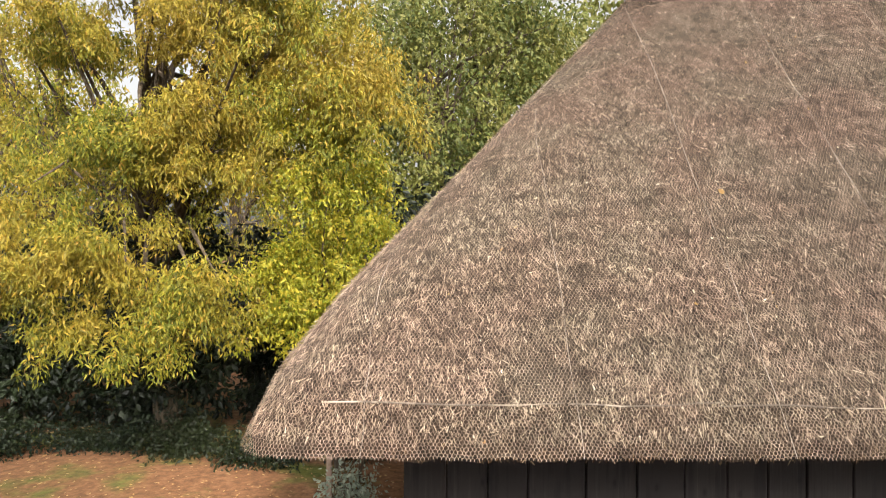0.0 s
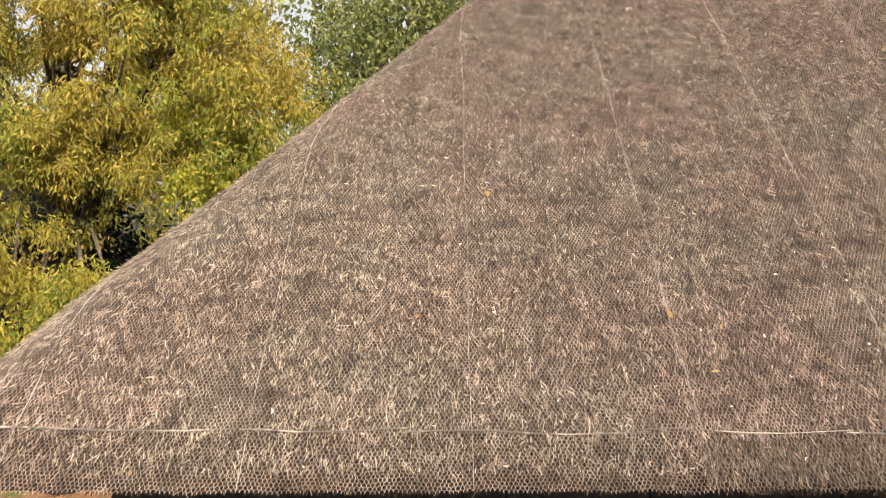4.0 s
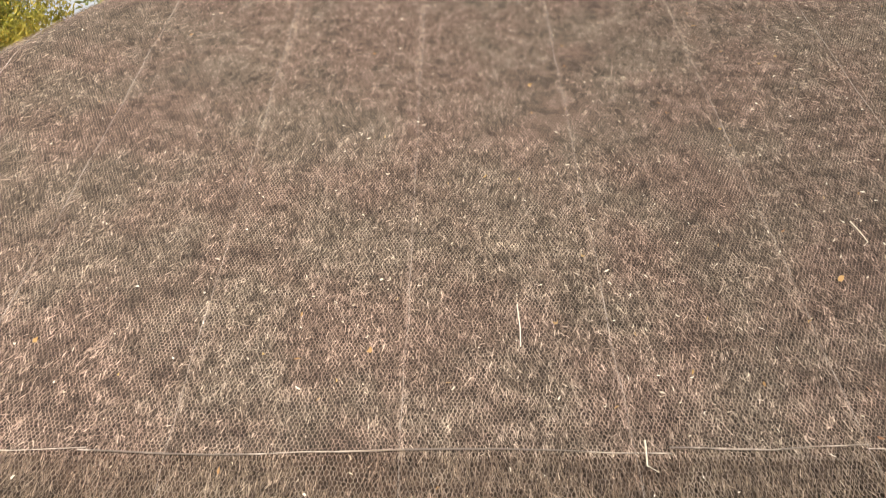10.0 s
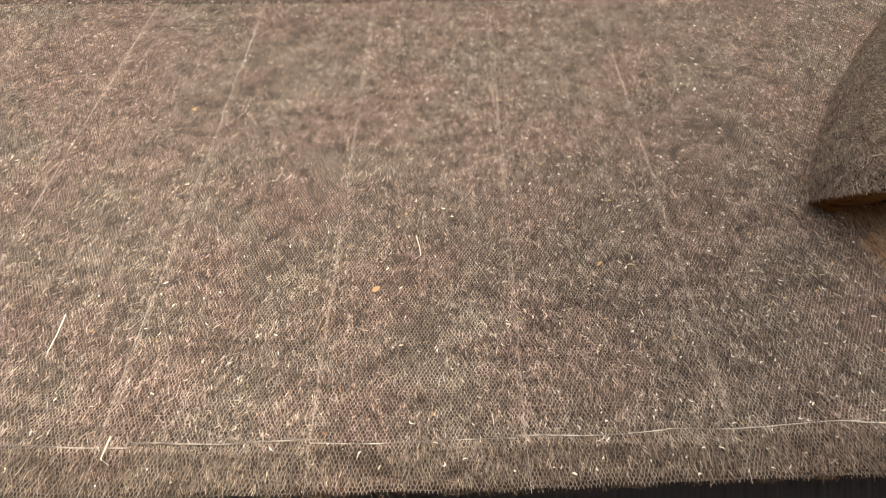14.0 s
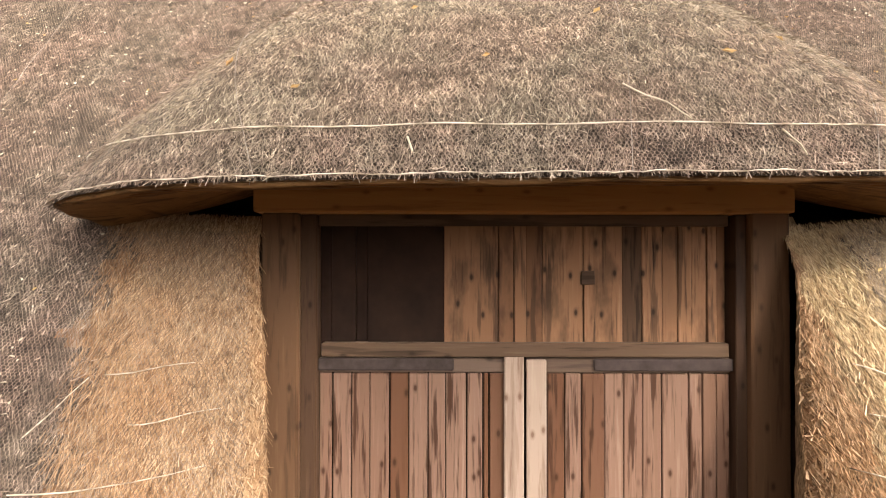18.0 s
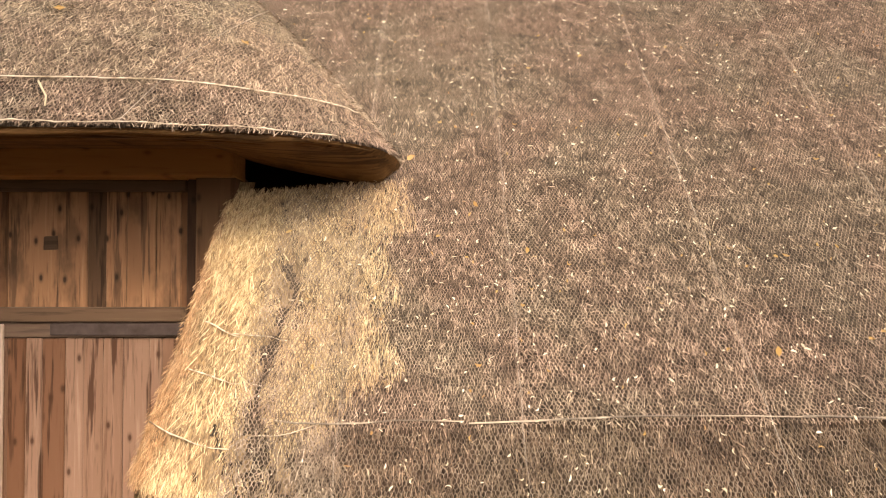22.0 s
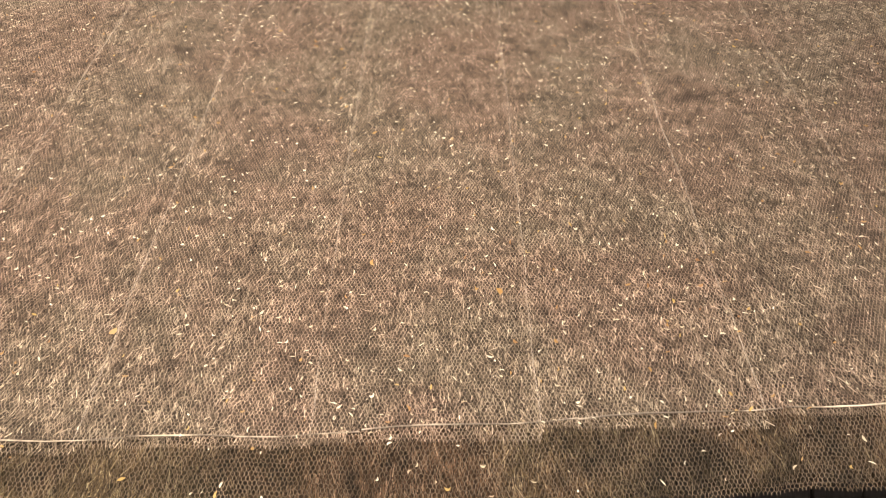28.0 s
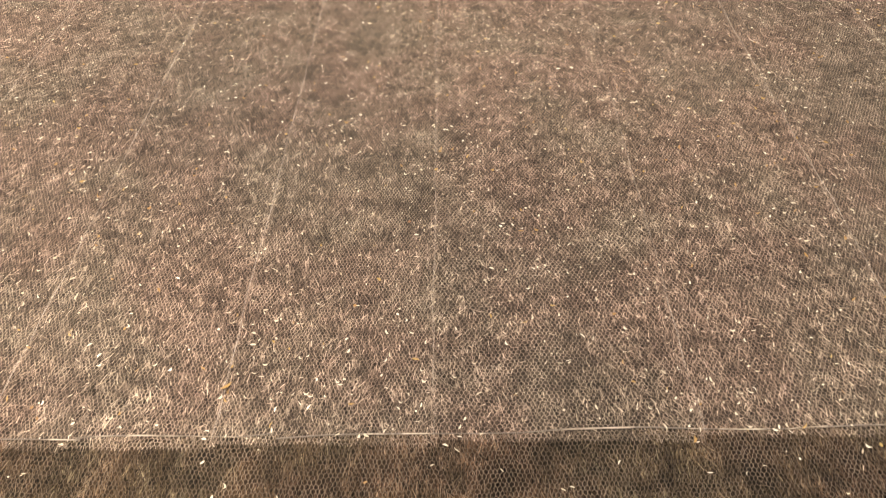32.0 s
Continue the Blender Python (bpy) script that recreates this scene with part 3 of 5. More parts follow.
# its underside
sv, sf = [], []
NS = 8
for i, qq in enumerate(q):
    x, y = dormer(np.array(qq), np.array(DZ0))
    x, y = float(x), float(y) + 0.035
    end = max(0.0, abs(math.sin(qq * math.pi / 2)) - 0.62) / 0.38
    zb = 4.02 - (0.24 if qq < 0 else 0.19) * end ** 0.7
    yb = max(float(plane_y(zb)) + 0.02, y + 0.01)
    for j in range(NS):
        f = j / (NS - 1)
        sv.append((x + (DXC - x) * 0.05 * f, y + (yb - y) * f, DZ0 + float(droop(x)) - 0.012 * math.sin(min(1, f * 4) * math.pi) + (zb - DZ0 - float(droop(x))) * f))
for i in range(len(q) - 1):
    for j in range(NS - 1):
        sf.append((i * NS + j, i * NS + j + 1, (i + 1) * NS + j + 1, (i + 1) * NS + j))
child("soffit", mesh_of("soffit", sv, sf, [MAT_SOFFIT], True), roof, "brown reed underside of the dormer eave")

# ---- walls, door frame and doors ----
front_wall = tagged(new("wall_front", box_mesh("wall_front", (-0.22, 3.32, 0), (9.72, 3.40, 2.80), MAT_TAR, 0)), "dark tarred timber wall below the thatch", "wall", kind="structure")
east_wall = tagged(new("wall_front_east", box_mesh("wall_front_east", (12.42, 3.32, 0), (X_END - 0.3, 3.40, 2.86), MAT_TAR, 0)), "dark tarred timber wall below the thatch", "wall", kind="structure")
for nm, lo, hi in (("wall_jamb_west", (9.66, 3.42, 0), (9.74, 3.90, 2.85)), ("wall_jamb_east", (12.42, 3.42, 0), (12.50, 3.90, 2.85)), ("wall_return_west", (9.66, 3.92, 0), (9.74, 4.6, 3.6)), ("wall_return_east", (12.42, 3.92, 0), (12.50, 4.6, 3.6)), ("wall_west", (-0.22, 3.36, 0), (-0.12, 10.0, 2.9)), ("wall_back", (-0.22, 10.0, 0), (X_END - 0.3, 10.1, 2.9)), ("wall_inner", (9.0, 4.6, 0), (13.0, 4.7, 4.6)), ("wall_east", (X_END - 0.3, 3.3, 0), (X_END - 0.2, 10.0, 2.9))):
    tagged(new(nm, box_mesh(nm, lo, hi, MAT_DARK, 0)), "barn wall coloured near-black as if unlit", "wall", kind="structure")

frame_ = thing("door_frame", "heavy brown oak frame of the wagon doors", "door frame", at=(11.05, 3.8, 0))
child("lintel", box_mesh("lintel", (9.74, 3.70, 3.86), (12.40, 3.92, 4.00), MAT_BEAM, 0.008, 0.004, 1), frame_)
child("post", box_mesh("post", (9.77, 3.74, 0), (9.955, 3.98, 3.86), MAT_POST, 0.010, 0.003, 2), frame_)
child("post", box_mesh("post", (12.205, 3.74, 0), (12.40, 3.98, 3.88), MAT_POST, 0.010, 0.003, 3), frame_)
child("jamb", box_mesh("jamb", (9.958, 3.785, 0), (10.036, 3.98, 3.855), MAT_JAMB, 0.006, 0.002, 4), frame_, "darker inner jamb of the frame")
child("jamb", box_mesh("jamb", (12.145, 3.785, 0), (12.202, 3.98, 3.855), MAT_JAMB, 0.006, 0.002, 5), frame_, "darker inner jamb of the frame")

panel = thing("door_panel", "fixed brown boarded panel over the wagon doors", "panel", at=(11.05, 3.84, 3.13))
xs_p = [10.04, 10.10, 10.225, 10.285, 10.68, 10.96, 11.04, 11.103, 11.188, 11.40, 11.60, 11.70, 11.807, 11.886, 11.956, 12.035, 12.085, 12.13]
for i in range(len(xs_p) - 1):
    d = 3.86 + (0.0 if i % 2 else 0.010) - (0.022 if i == 6 else 0.0)
    # The first four near-black boards stand in for a dark window.
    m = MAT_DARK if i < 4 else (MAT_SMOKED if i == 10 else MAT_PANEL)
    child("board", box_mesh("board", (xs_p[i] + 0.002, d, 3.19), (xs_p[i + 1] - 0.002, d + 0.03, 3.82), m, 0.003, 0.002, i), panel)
child("patch", box_mesh("patch", (11.385, 3.848, 3.50), (11.455, 3.861, 3.57), MAT_RAIL, 0.003, 0.003, 3), panel, "small dark square patch on the boards")
child("rail", box_mesh("rail", (10.06, 3.80, 3.135), (12.12, 3.88, 3.205), MAT_RAIL, 0.006, 0.002, 7), panel)
child("rail", box_mesh("rail", (10.04, 3.82, 3.80), (12.13, 3.90, 3.86), MAT_RAIL, 0.006, 0.002, 8), panel)


def leaf(name, seams, hinge_at, seed):
    r = random.Random(seed)
    x0, x1 = seams[0], seams[-1]
    door = thing(name, "weathered vertical-plank wagon door, shut, with an iron strap", "door", "pair of wagon doors", at=((x0 + x1) / 2, 3.85, 0.05))
    for xa, xb in zip(seams[:-1], seams[1:]):
        child("plank", box_mesh("plank", (xa + r.uniform(0.002, 0.005), 3.84 + r.uniform(0, 0.012), 0.05), (xb - r.uniform(0.002, 0.005), 3.87, 3.045), MAT_PLANK, 0.004, 0.0015, r.random()), door)
    child("rail", box_mesh("rail", (x0, 3.835, 3.05), (x1, 3.875, 3.125), MAT_GREY_RAIL, 0.005, 0.002, seed + 2), door)
    a, b = hinge_at
    child("strap_hinge", box_mesh("strap_hinge", (a, 3.815, 3.062), (b, 3.833, 3.125), MAT_IRON, 0.006, 0.002, seed + 3), door)
    return door


left_leaf = leaf("wagon_door", (10.04, 10.109, 10.204, 10.30, 10.401, 10.50, 10.599, 10.688, 10.796, 10.88, 10.912, 11.09), (10.04, 10.73), 11)
right_leaf = leaf("wagon_door", (11.10, 11.208, 11.298, 11.385, 11.503, 11.599, 11.698, 11.796, 11.933, 12.00, 12.07, 12.14), (11.44, 12.15), 12)
child("cover_strip", box_mesh("cover_strip", (10.985, 3.805, 0.05), (11.085, 3.838, 3.14), MAT_PALE, 0.005, 0.002, 5), left_leaf, "pale new pine strip")
child("cover_strip", box_mesh("cover_strip", (11.10, 3.815, 0.05), (11.20, 3.838, 3.12), MAT_PALE, 0.005, 0.002, 6), right_leaf, "pale new pine strip")

# ---- straw, netting and rods on the roof ----
UPSLOPE = Vector((0, 1, M)).normalized()
AXES = Matrix(((1, 0, 0, 0), (0, UPSLOPE.y, NORMAL.y, 0), (0, UPSLOPE.z, NORMAL.z, 0), (0, 0, 0, 1)))


def on_slope(x, z, lift=0.0):
    """A pose on the front slope: local x along the eave, local y up the slope, local z out of it."""
    return Matrix.Translation(Vector((x, float(plane_y(z)), z)) + NORMAL * lift) @ AXES


CELL, ROW, TWIST = 0.0176, 0.0156, 0.0075


def net_segments(x0, x1, s0, s1, seed=0, grow=1.0):
    """Both ends of every wire of a hexagonal net in the plane."""
    cell, row, twist = CELL * grow, ROW * grow, TWIST * grow
    nc = int(round((x1 - x0) / cell))
    nr = int((s1 - s0) / row)
    r, c = np.meshgrid(np.arange(nr), np.arange(nc), indexing="ij")
    a = x0 + (c + 0.5 * (r % 2) + 0.25) * cell + 0.0018 * np.sin(r * 1.7 + c * 2.3 + seed) + 0.0012 * np.sin(r * 4.3 - c * 5.9)
    s = s0 + r * row + 0.0020 * np.sin(r * 0.9 + c * 1.1 + seed) + 0.0010 * np.sin(r * 3.7 + c * 6.1) + 0.004 * np.sin(c * 0.35 + seed)
    half = twist / 2
    seg = [np.stack([a, s - half, a, s + half], -1).reshape(-1, 4)]
    kinds = [np.ones(seg[0].shape[0])]
    odd = (r[:-1] % 2).astype(bool)
    for sign in (-1, 1):
        cc = np.where(odd, c[:-1] + (sign + 1) // 2, c[:-1] + (sign - 1) // 2)
        ok = (cc >= 0) & (cc < nc)
        cc = np.clip(cc, 0, nc - 1)
        rr = r[:-1] + 1
        e = np.stack([a[:-1], s[:-1] + half, a[rr, cc], s[rr, cc] - half], -1)[ok]
        seg.append(e)
        kinds.append(np.zeros(len(e)))
    return np.concatenate(seg), np.concatenate(kinds)


def net_mesh(name, seg, kinds, mapper=None, wide=0.0020, mat=None):
    d = seg[:, 2:] - seg[:, :2]
    n = np.stack([-d[:, 1], d[:, 0]], -1) / np.maximum(1e-9, np.linalg.norm(d, axis=1))[:, None]
    w = (wide * (1 + 0.5 * kinds) / 2)[:, None]
    p = np.stack([seg[:, :2] - n * w, seg[:, :2] + n * w, seg[:, 2:] + n * w, seg[:, 2:] - n * w], 1).reshape(-1, 2)
    if mapper is None:
        v = np.stack([p[:, 0], p[:, 1], 0.002 * np.sin(p[:, 0] * 40) * np.sin(p[:, 1] * 23)], -1)
    else:
        v = mapper(p[:, 0], p[:, 1])
    return mesh_of(name, v, np.arange(len(v)).reshape(-1, 4), [mat or MAT_WIRE])


def straw_mesh(name, count, x0, x1, s0, s1, mats, mapper=None, seed=0, length=(0.014, 0.044), lift=(0.002, 0.0105), clip=None, spread=0.55, thick=1.0):
    g = np.random.default_rng(seed)
    a, s = g.uniform(x0, x1, count), g.uniform(s0, s1, count)
    if clip is not None:
        keep_ = clip(a, s)
        a, s = a[keep_], s[keep_]
    n = len(a)
    lock = np.sin(a * 61 + 5 * np.sin(s * 23 + seed)) * np.sin(s * 37 + 4 * np.sin(a * 29))
    lock2 = np.sin(a * 23 + 3 * np.sin(s * 11 + seed)) * np.sin(s * 15 + 3 * np.sin(a * 13))
    yaw = g.normal(0, spread * 0.8, n) + 0.12 * lock + 0.07 * lock2
    ln = g.uniform(*length, n)
    w = g.uniform(0.0010, 0.0023, n) * thick
    dx, dy = np.sin(yaw), -np.cos(yaw)
    h0, h1 = g.uniform(-0.004, 0.004, n), g.uniform(*lift, n) * (0.75 + 0.55 * lock + 0.45 * lock2)
    h1 = np.where(g.uniform(0, 1, n) < 0.10, np.abs(h1) * 1.5 + 0.016, h1)      # loose ends through the netting
    roll = g.uniform(-0.8, 0.8, n)
    wi, wn_ = w * np.cos(roll), w * np.sin(roll)
    ends = []
    for f, side in ((0, -1), (0, 1), (1, 1), (1, -1)):
        pa = a + dx * ln * f - dy * wi * side
        ps = s + dy * ln * f + dx * wi * side
        ends.append(np.stack([pa, ps, h0 + (h1 - h0) * f + wn_ * side], -1))
    p = np.stack(ends, 1).reshape(-1, 3)
    v = p if mapper is None else mapper(p[:, 0], p[:, 1], p[:, 2])
    return mesh_of(name, v, np.arange(4 * n).reshape(-1, 4), mats)


SEAMS_WEST = [0.58, 1.48, 2.40, 3.33, 4.25, 5.17, 6.10, 7.05, 7.98, 8.95]
SEAMS_EAST = [13.05, 13.74, 14.67, 15.62, 16.57, 17.46, 18.37, 19.28, 20.19, 21.11, 22.04, 22.95, 23.82, 24.90, 25.93, 26.90, 27.85]
PANEL_W, NET_LEN = 0.955, 4.0
seg, kinds = net_segments(0, PANEL_W, 0, NET_LEN)
NET = net_mesh("wire_netting", seg, kinds)
STRAWS = [straw_mesh("straw_surface", 18000, -0.02, 0.95, 0.03, 4.55, [MAT_STRAW], seed=s) for s in (1, 2, 3)]
SEAM_LINES = []
for sd in range(3):
    g = np.random.default_rng(20 + sd)
    pts = [(0.004 * math.sin(i * 0.7 + sd) + g.normal(0, 0.0015), i * 0.12, 0.004) for i in range(40)]
    pts2 = [(x + 0.007 * math.sin(i * 1.9), y, 0.005) for i, (x, y, _) in enumerate(pts)]
    fine_ = (0.0006, 0.0005, 0.0006)[sd]
    SEAM_LINES.append(tubes_mesh("seam_wire", [(pts, [fine_] * 40), (pts2, [fine_ * 0.7] * 40)], MAT_SEAM, 4))

panels = [(a, b) for a, b in zip(SEAMS_WEST[2:-1], SEAMS_WEST[3:])] + [(a, b) for a, b in zip(SEAMS_EAST[:-1], SEAMS_EAST[1:])] + [(27.85, 28.78)]
for i, (a, b) in enumerate(panels):
    z = float(min(rod_z(a), rod_z(b))) - 0.03
    stretch = Matrix.Diagonal(((b - a + 0.02) / PANEL_W, 1, 1, 1))
    child("wire_netting", NET, roof, place=on_slope(a - 0.01, z + 0.012, 0.016) @ stretch)
    child("straw_surface", STRAWS[i % 3], roof, place=on_slope(a, float(min(rod_z(a), rod_z(b))) - 0.02, 0.004) @ stretch)
for i, a in enumerate(SEAMS_WEST[2:-1] + SEAMS_EAST):
    child("seam_wire", SEAM_LINES[i % 3], roof, place=on_slope(a, float(eave_z(a)) if a < 15.6 else float(rod_z(a)) - 0.01, 0.024) @ Matrix.Rotation(radians(0.3 * math.sin(i * 2.1)), 4, "Z"))


# nose of the eave on the east half
def nose_map(lift0):
    def f(a, s, h=0.0):
        z = eave_z(a) + s
        return np.stack([a, front_y(a, z) - lift0 - h, z], -1)
    return f


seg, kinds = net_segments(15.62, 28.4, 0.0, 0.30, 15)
child("wire_netting", net_mesh("wire_netting_nose", seg, kinds, nose_map(0.018), mat=MAT_NOSE_WIRE), roof)
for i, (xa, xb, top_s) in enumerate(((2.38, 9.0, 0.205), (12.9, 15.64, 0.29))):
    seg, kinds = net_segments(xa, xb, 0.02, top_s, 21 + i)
    child("wire_netting", net_mesh("wire_netting_lip", seg, kinds, nose_map(0.018), mat=MAT_DARK_WIRE), roof)


def damp_shade_clip(a, s):
    return np.abs(np.sin(a * 9173.0 + s * 3391.0)) < (a - 14.6) / 2.4


def dull_shade_clip(a, s):
    return np.abs(np.sin(a * 9173.0 + s * 3391.0)) > (a - 14.6) / 2.4


child("straw_surface", straw_mesh("straw_nose", 49000, 14.6, 28.4, 0.05, 0.30, [MAT_DAMP_SHADE_STRAW], nose_map(0.004), 16, (0.015, 0.05), clip=damp_shade_clip, thick=0.9), roof)


child("straw_surface", straw_mesh("straw_nose_west", 12500, 2.38, 9.0, 0.05, 0.21, [MAT_DULL_SHADE_STRAW], nose_map(0.004), 17, (0.014, 0.042), thick=0.8), roof)
child("straw_surface", straw_mesh("straw_nose_middle", 11500, 12.9, 17.0, 0.05, 0.29, [MAT_DULL_SHADE_STRAW], nose_map(0.004), 18, (0.014, 0.042), clip=dull_shade_clip, thick=0.8), roof)


# left end, wrapped round the hip
def hip_map(lift0):
    def f(a, s, h=0.0):
        z = 2.475 + s * 0.7656
        x, y = ring(a, z)
        xl = hip_x(z)
        t_ = np.clip((xl + corner(z) - a) / corner(z), 0, math.pi / 2)
        l = lift0 + h
        return np.stack([x - np.sin(t_) * l * 0.77, y - np.cos(t_) * l * 0.77, z + l * 0.64], -1)
    return f


def hip_clip(a, s):
    return a > hip_x(2.475 + s * 0.7656) - 0.75


seg, kinds = net_segments(-2.1, 2.41, 0.0, 3.9, 5)
ok = hip_clip((seg[:, 0] + seg[:, 2]) / 2, (seg[:, 1] + seg[:, 3]) / 2)
child("wire_netting", net_mesh("wire_netting_hip", seg[ok], kinds[ok], hip_map(0.020)), roof)


def pale_clip(a, s):
    return hip_clip(a, s) & (np.abs(np.sin(a * 6143.0 + s * 4127.0)) < np.interp(a, [0.9, 2.2], [1.0, 0.1]))


def weathered_clip(a, s):
    return hip_clip(a, s) & ~pale_clip(a, s)


child("straw_surface", straw_mesh("straw_hip", 70000, -2.05, 2.42, 0.09, 4.6, [MAT_PALE_STRAW], hip_map(0.004), 7, clip=pale_clip), roof, "paler straw round the hip")
child("straw_surface", straw_mesh("straw_hip_east", 22000, 0.9, 2.42, 0.09, 4.6, [MAT_STRAW], hip_map(0.004), 8, clip=weathered_clip), roof)
for a, top_s in ((-0.36, 1.1), (0.58, 2.5), (1.48, 4.0)):
    f = hip_map(0.024)
    pts = [tuple(f(np.array(a + 0.004 * math.sin(i * 0.7 + a)), np.array(top_s * i / 29))) for i in range(30)]
    child("seam_wire", tubes_mesh("seam_wire", [(pts, [0.0013] * 30)], MAT_SEAM, 4), roof)

# pieces beside and above the dormer
def beside(x0, x1, s0, side, seed):
    def f(a, s):
        z = 2.6 + s * 0.7656
        valley = 3.9 + (a - 8.85) / 0.94 if side < 0 else 3.93 + (13.2 - a) / 0.93
        return (z > valley) | ((a < 9.02 + 0.20 * (3.75 - z)) | (a > 12.66)) & ~((a > 12.5) & (a < 13.02) & (z > 3.75 + 0.08 * (a - 12.13)) & (z < 4.0))
    sg, kd = net_segments(x0, x1, s0, 4.2, seed)
    k_ = f((sg[:, 0] + sg[:, 2]) / 2, (sg[:, 1] + sg[:, 3]) / 2)
    at = on_slope(0, 2.6, 0.021)
    child("wire_netting", net_mesh("wire_netting_cut", sg[k_], kd[k_]), roof, place=at)
    def f2(a, s):
        z = 2.6 + s * 0.7656
        thin = (a > 12.5) & (z > 3.02) & (z < 3.85) & (np.abs(np.sin(a * 5171.0 + s * 2213.0)) > (a - 12.74) / 0.42)
        return (f(a, s) & ~thin) | ((z < 3.8) & (a < 9.10 + 0.20 * (3.75 - z) + 0.20 * np.abs(np.sin(a * 7717.0 + s * 2939.0))))
    child("straw_surface", straw_mesh("straw_cut", int(15000 * (x1 - x0)), x0, x1, max(s0, 0.02), 4.8, [MAT_STRAW], None, seed, clip=f2), roof, place=on_slope(0, 2.6, 0.004))


beside(8.95, 9.88, 0.0, -1, 31)
beside(9.88, 10.8, 2.5, -1, 32)
beside(11.2, 12.15, 2.5, 1, 33)
beside(12.15, 13.06, 0.0, 1, 34)


# dormer net and straw, laid out by length round its curve
def girth_table(side, levels=60, steps=500):
    """For each height, the half-girth and the place on the curve at even shares of it."""
    zt = np.linspace(DZ0 - 0.05, DZ0 + 2.25, levels)
    share = np.linspace(0, 1, 101)
    girth, table = [], []
    for z in zt:
        qs = np.linspace(0, 1, steps) * side
        x, y = dormer(qs, np.full(steps, z))
        ln = np.concatenate([[0], np.cumsum(np.hypot(np.diff(x), np.diff(y)))])
        girth.append(ln[-1])
        table.append(np.interp(share, ln / ln[-1], qs))
    return zt, np.array(girth), np.array(table)


GIRTH = {side: girth_table(side) for side in (-1, 1)}


def half_girth(a, z):
    return np.where(a < DXC, np.interp(z, GIRTH[-1][0], GIRTH[-1][1]), np.interp(z, GIRTH[1][0], GIRTH[1][1]))


def on_curve(a, z):
    """The curve's parameter at the length a - DXC from the middle, at height z."""
    out = np.zeros(np.broadcast(a, z).shape)
    for side in (-1, 1):
        zt, girth, table = GIRTH[side]
        zi = np.clip((z - zt[0]) / (zt[1] - zt[0]), 0, len(zt) - 1.001)
        ui = np.clip(np.abs(a - DXC) / np.interp(z, zt, girth), 0, 0.998) * 100
        i, j = zi.astype(int), ui.astype(int)
        fi, fj = zi - i, ui - j
        v = (table[i, j] * (1 - fi) + table[i + 1, j] * fi) * (1 - fj) + (table[i, j + 1] * (1 - fi) + table[i + 1, j + 1] * fi) * fj
        out = np.where((a < DXC) == (side < 0), v, out)
    return out


def dormer_map(lift0):
    def f(a, s, h=0.0):
        a, s = np.asarray(a, dtype=float), np.asarray(s, dtype=float)
        z = DZ0 + s * 0.83
        qq = on_curve(a, z)
        x, y = dormer(qq, z)
        qn = np.sin(qq * math.pi / 2)
        side = np.abs(qn) ** 2.2 * np.sign(qn)
        l = lift0 + h
        ny = np.sqrt(np.maximum(0.05, 1 - side ** 2))
        return np.stack([x + side * l * 0.83, y - ny * l * 0.83, z + droop(x) * np.clip(1 - (z - DZ0) / 0.8, 0, 1) + l * 0.55], -1)
    return f


def dormer_clip(a, s):
    z = DZ0 + s * 0.83
    return (np.abs(a - DXC) < half_girth(a, z) * 0.985) & (z < 6.1)


seg, kinds = net_segments(7.6, 14.5, 0.0, 1.9, 9)
ok = dormer_clip((seg[:, 0] + seg[:, 2]) / 2, (seg[:, 1] + seg[:, 3]) / 2)
child("wire_netting", net_mesh("wire_netting_dormer", seg[ok], kinds[ok], dormer_map(0.016)), dormer_ob)
child("straw_surface", straw_mesh("straw_dormer", 98000, 7.6, 14.5, 0.245, 2.2, [MAT_PALE_STRAW], dormer_map(0.003), 11, clip=dormer_clip), dormer_ob)
child("straw_surface", straw_mesh("straw_dormer_nose", 21000, 7.6, 14.5, 0.012, 0.25, [MAT_STRAW], dormer_map(0.003), 12, clip=dormer_clip), dormer_ob)
for a in (10.0, 11.35, 12.25):
    f = dormer_map(0.02)
    pts = [tuple(f(np.array(a + 0.02 * (a - DXC) * i), np.array(i * 0.06))) for i in range(28)]
    child("seam_wire", tubes_mesh("seam_wire", [(pts, [0.0012] * 28)], MAT_SEAM, 4), dormer_ob)


# hem of the dormer's netting along its lower lip
f = dormer_map(0.018)
pts = [tuple(f(np.array(9.0 + 4.06 * i / 80), np.array(0.004 + 0.004 * math.sin(i * 0.8) + 0.003 * math.sin(i * 2.9)))) for i in range(81)]
child("netting_hem", tubes_mesh("netting_hem", [(pts, [0.0024 + 0.0008 * math.sin(i * 1.7) for i in range(81)])], MAT_PALE_ROD, 5), dormer_ob, "pale wire hem of the netting")


# cheeks of fresh straw each side of the doors
def cheek_map(a, s, h):
    z = 2.58 + s * 0.7656
    y = front_y(a, z)
    e = 0.01
    slope = (front_y(a + e, z) - y) / e
    nx = np.clip(slope * 0.6, -0.9, 0.9)
    h = h + np.where(a < 11.0, 0.008, 0.002 + 0.006 * np.clip((a - 12.75) / 0.3, 0, 1))
    return np.stack([a + nx * h * 0.8, y - 0.77 * h, z + 0.6 * h], -1)


def left_clip(a, s):
    z = 2.58 + s * 0.7656
    ragged = 0.24 * np.abs(np.sin(a * 9173.0 + s * 3391.0))
    return (a > 8.96 + 0.20 * (3.75 - z) + ragged) & (a < edge_left(z) + 0.01) & (z < 3.84 + 0.04 * (9.9 - a))


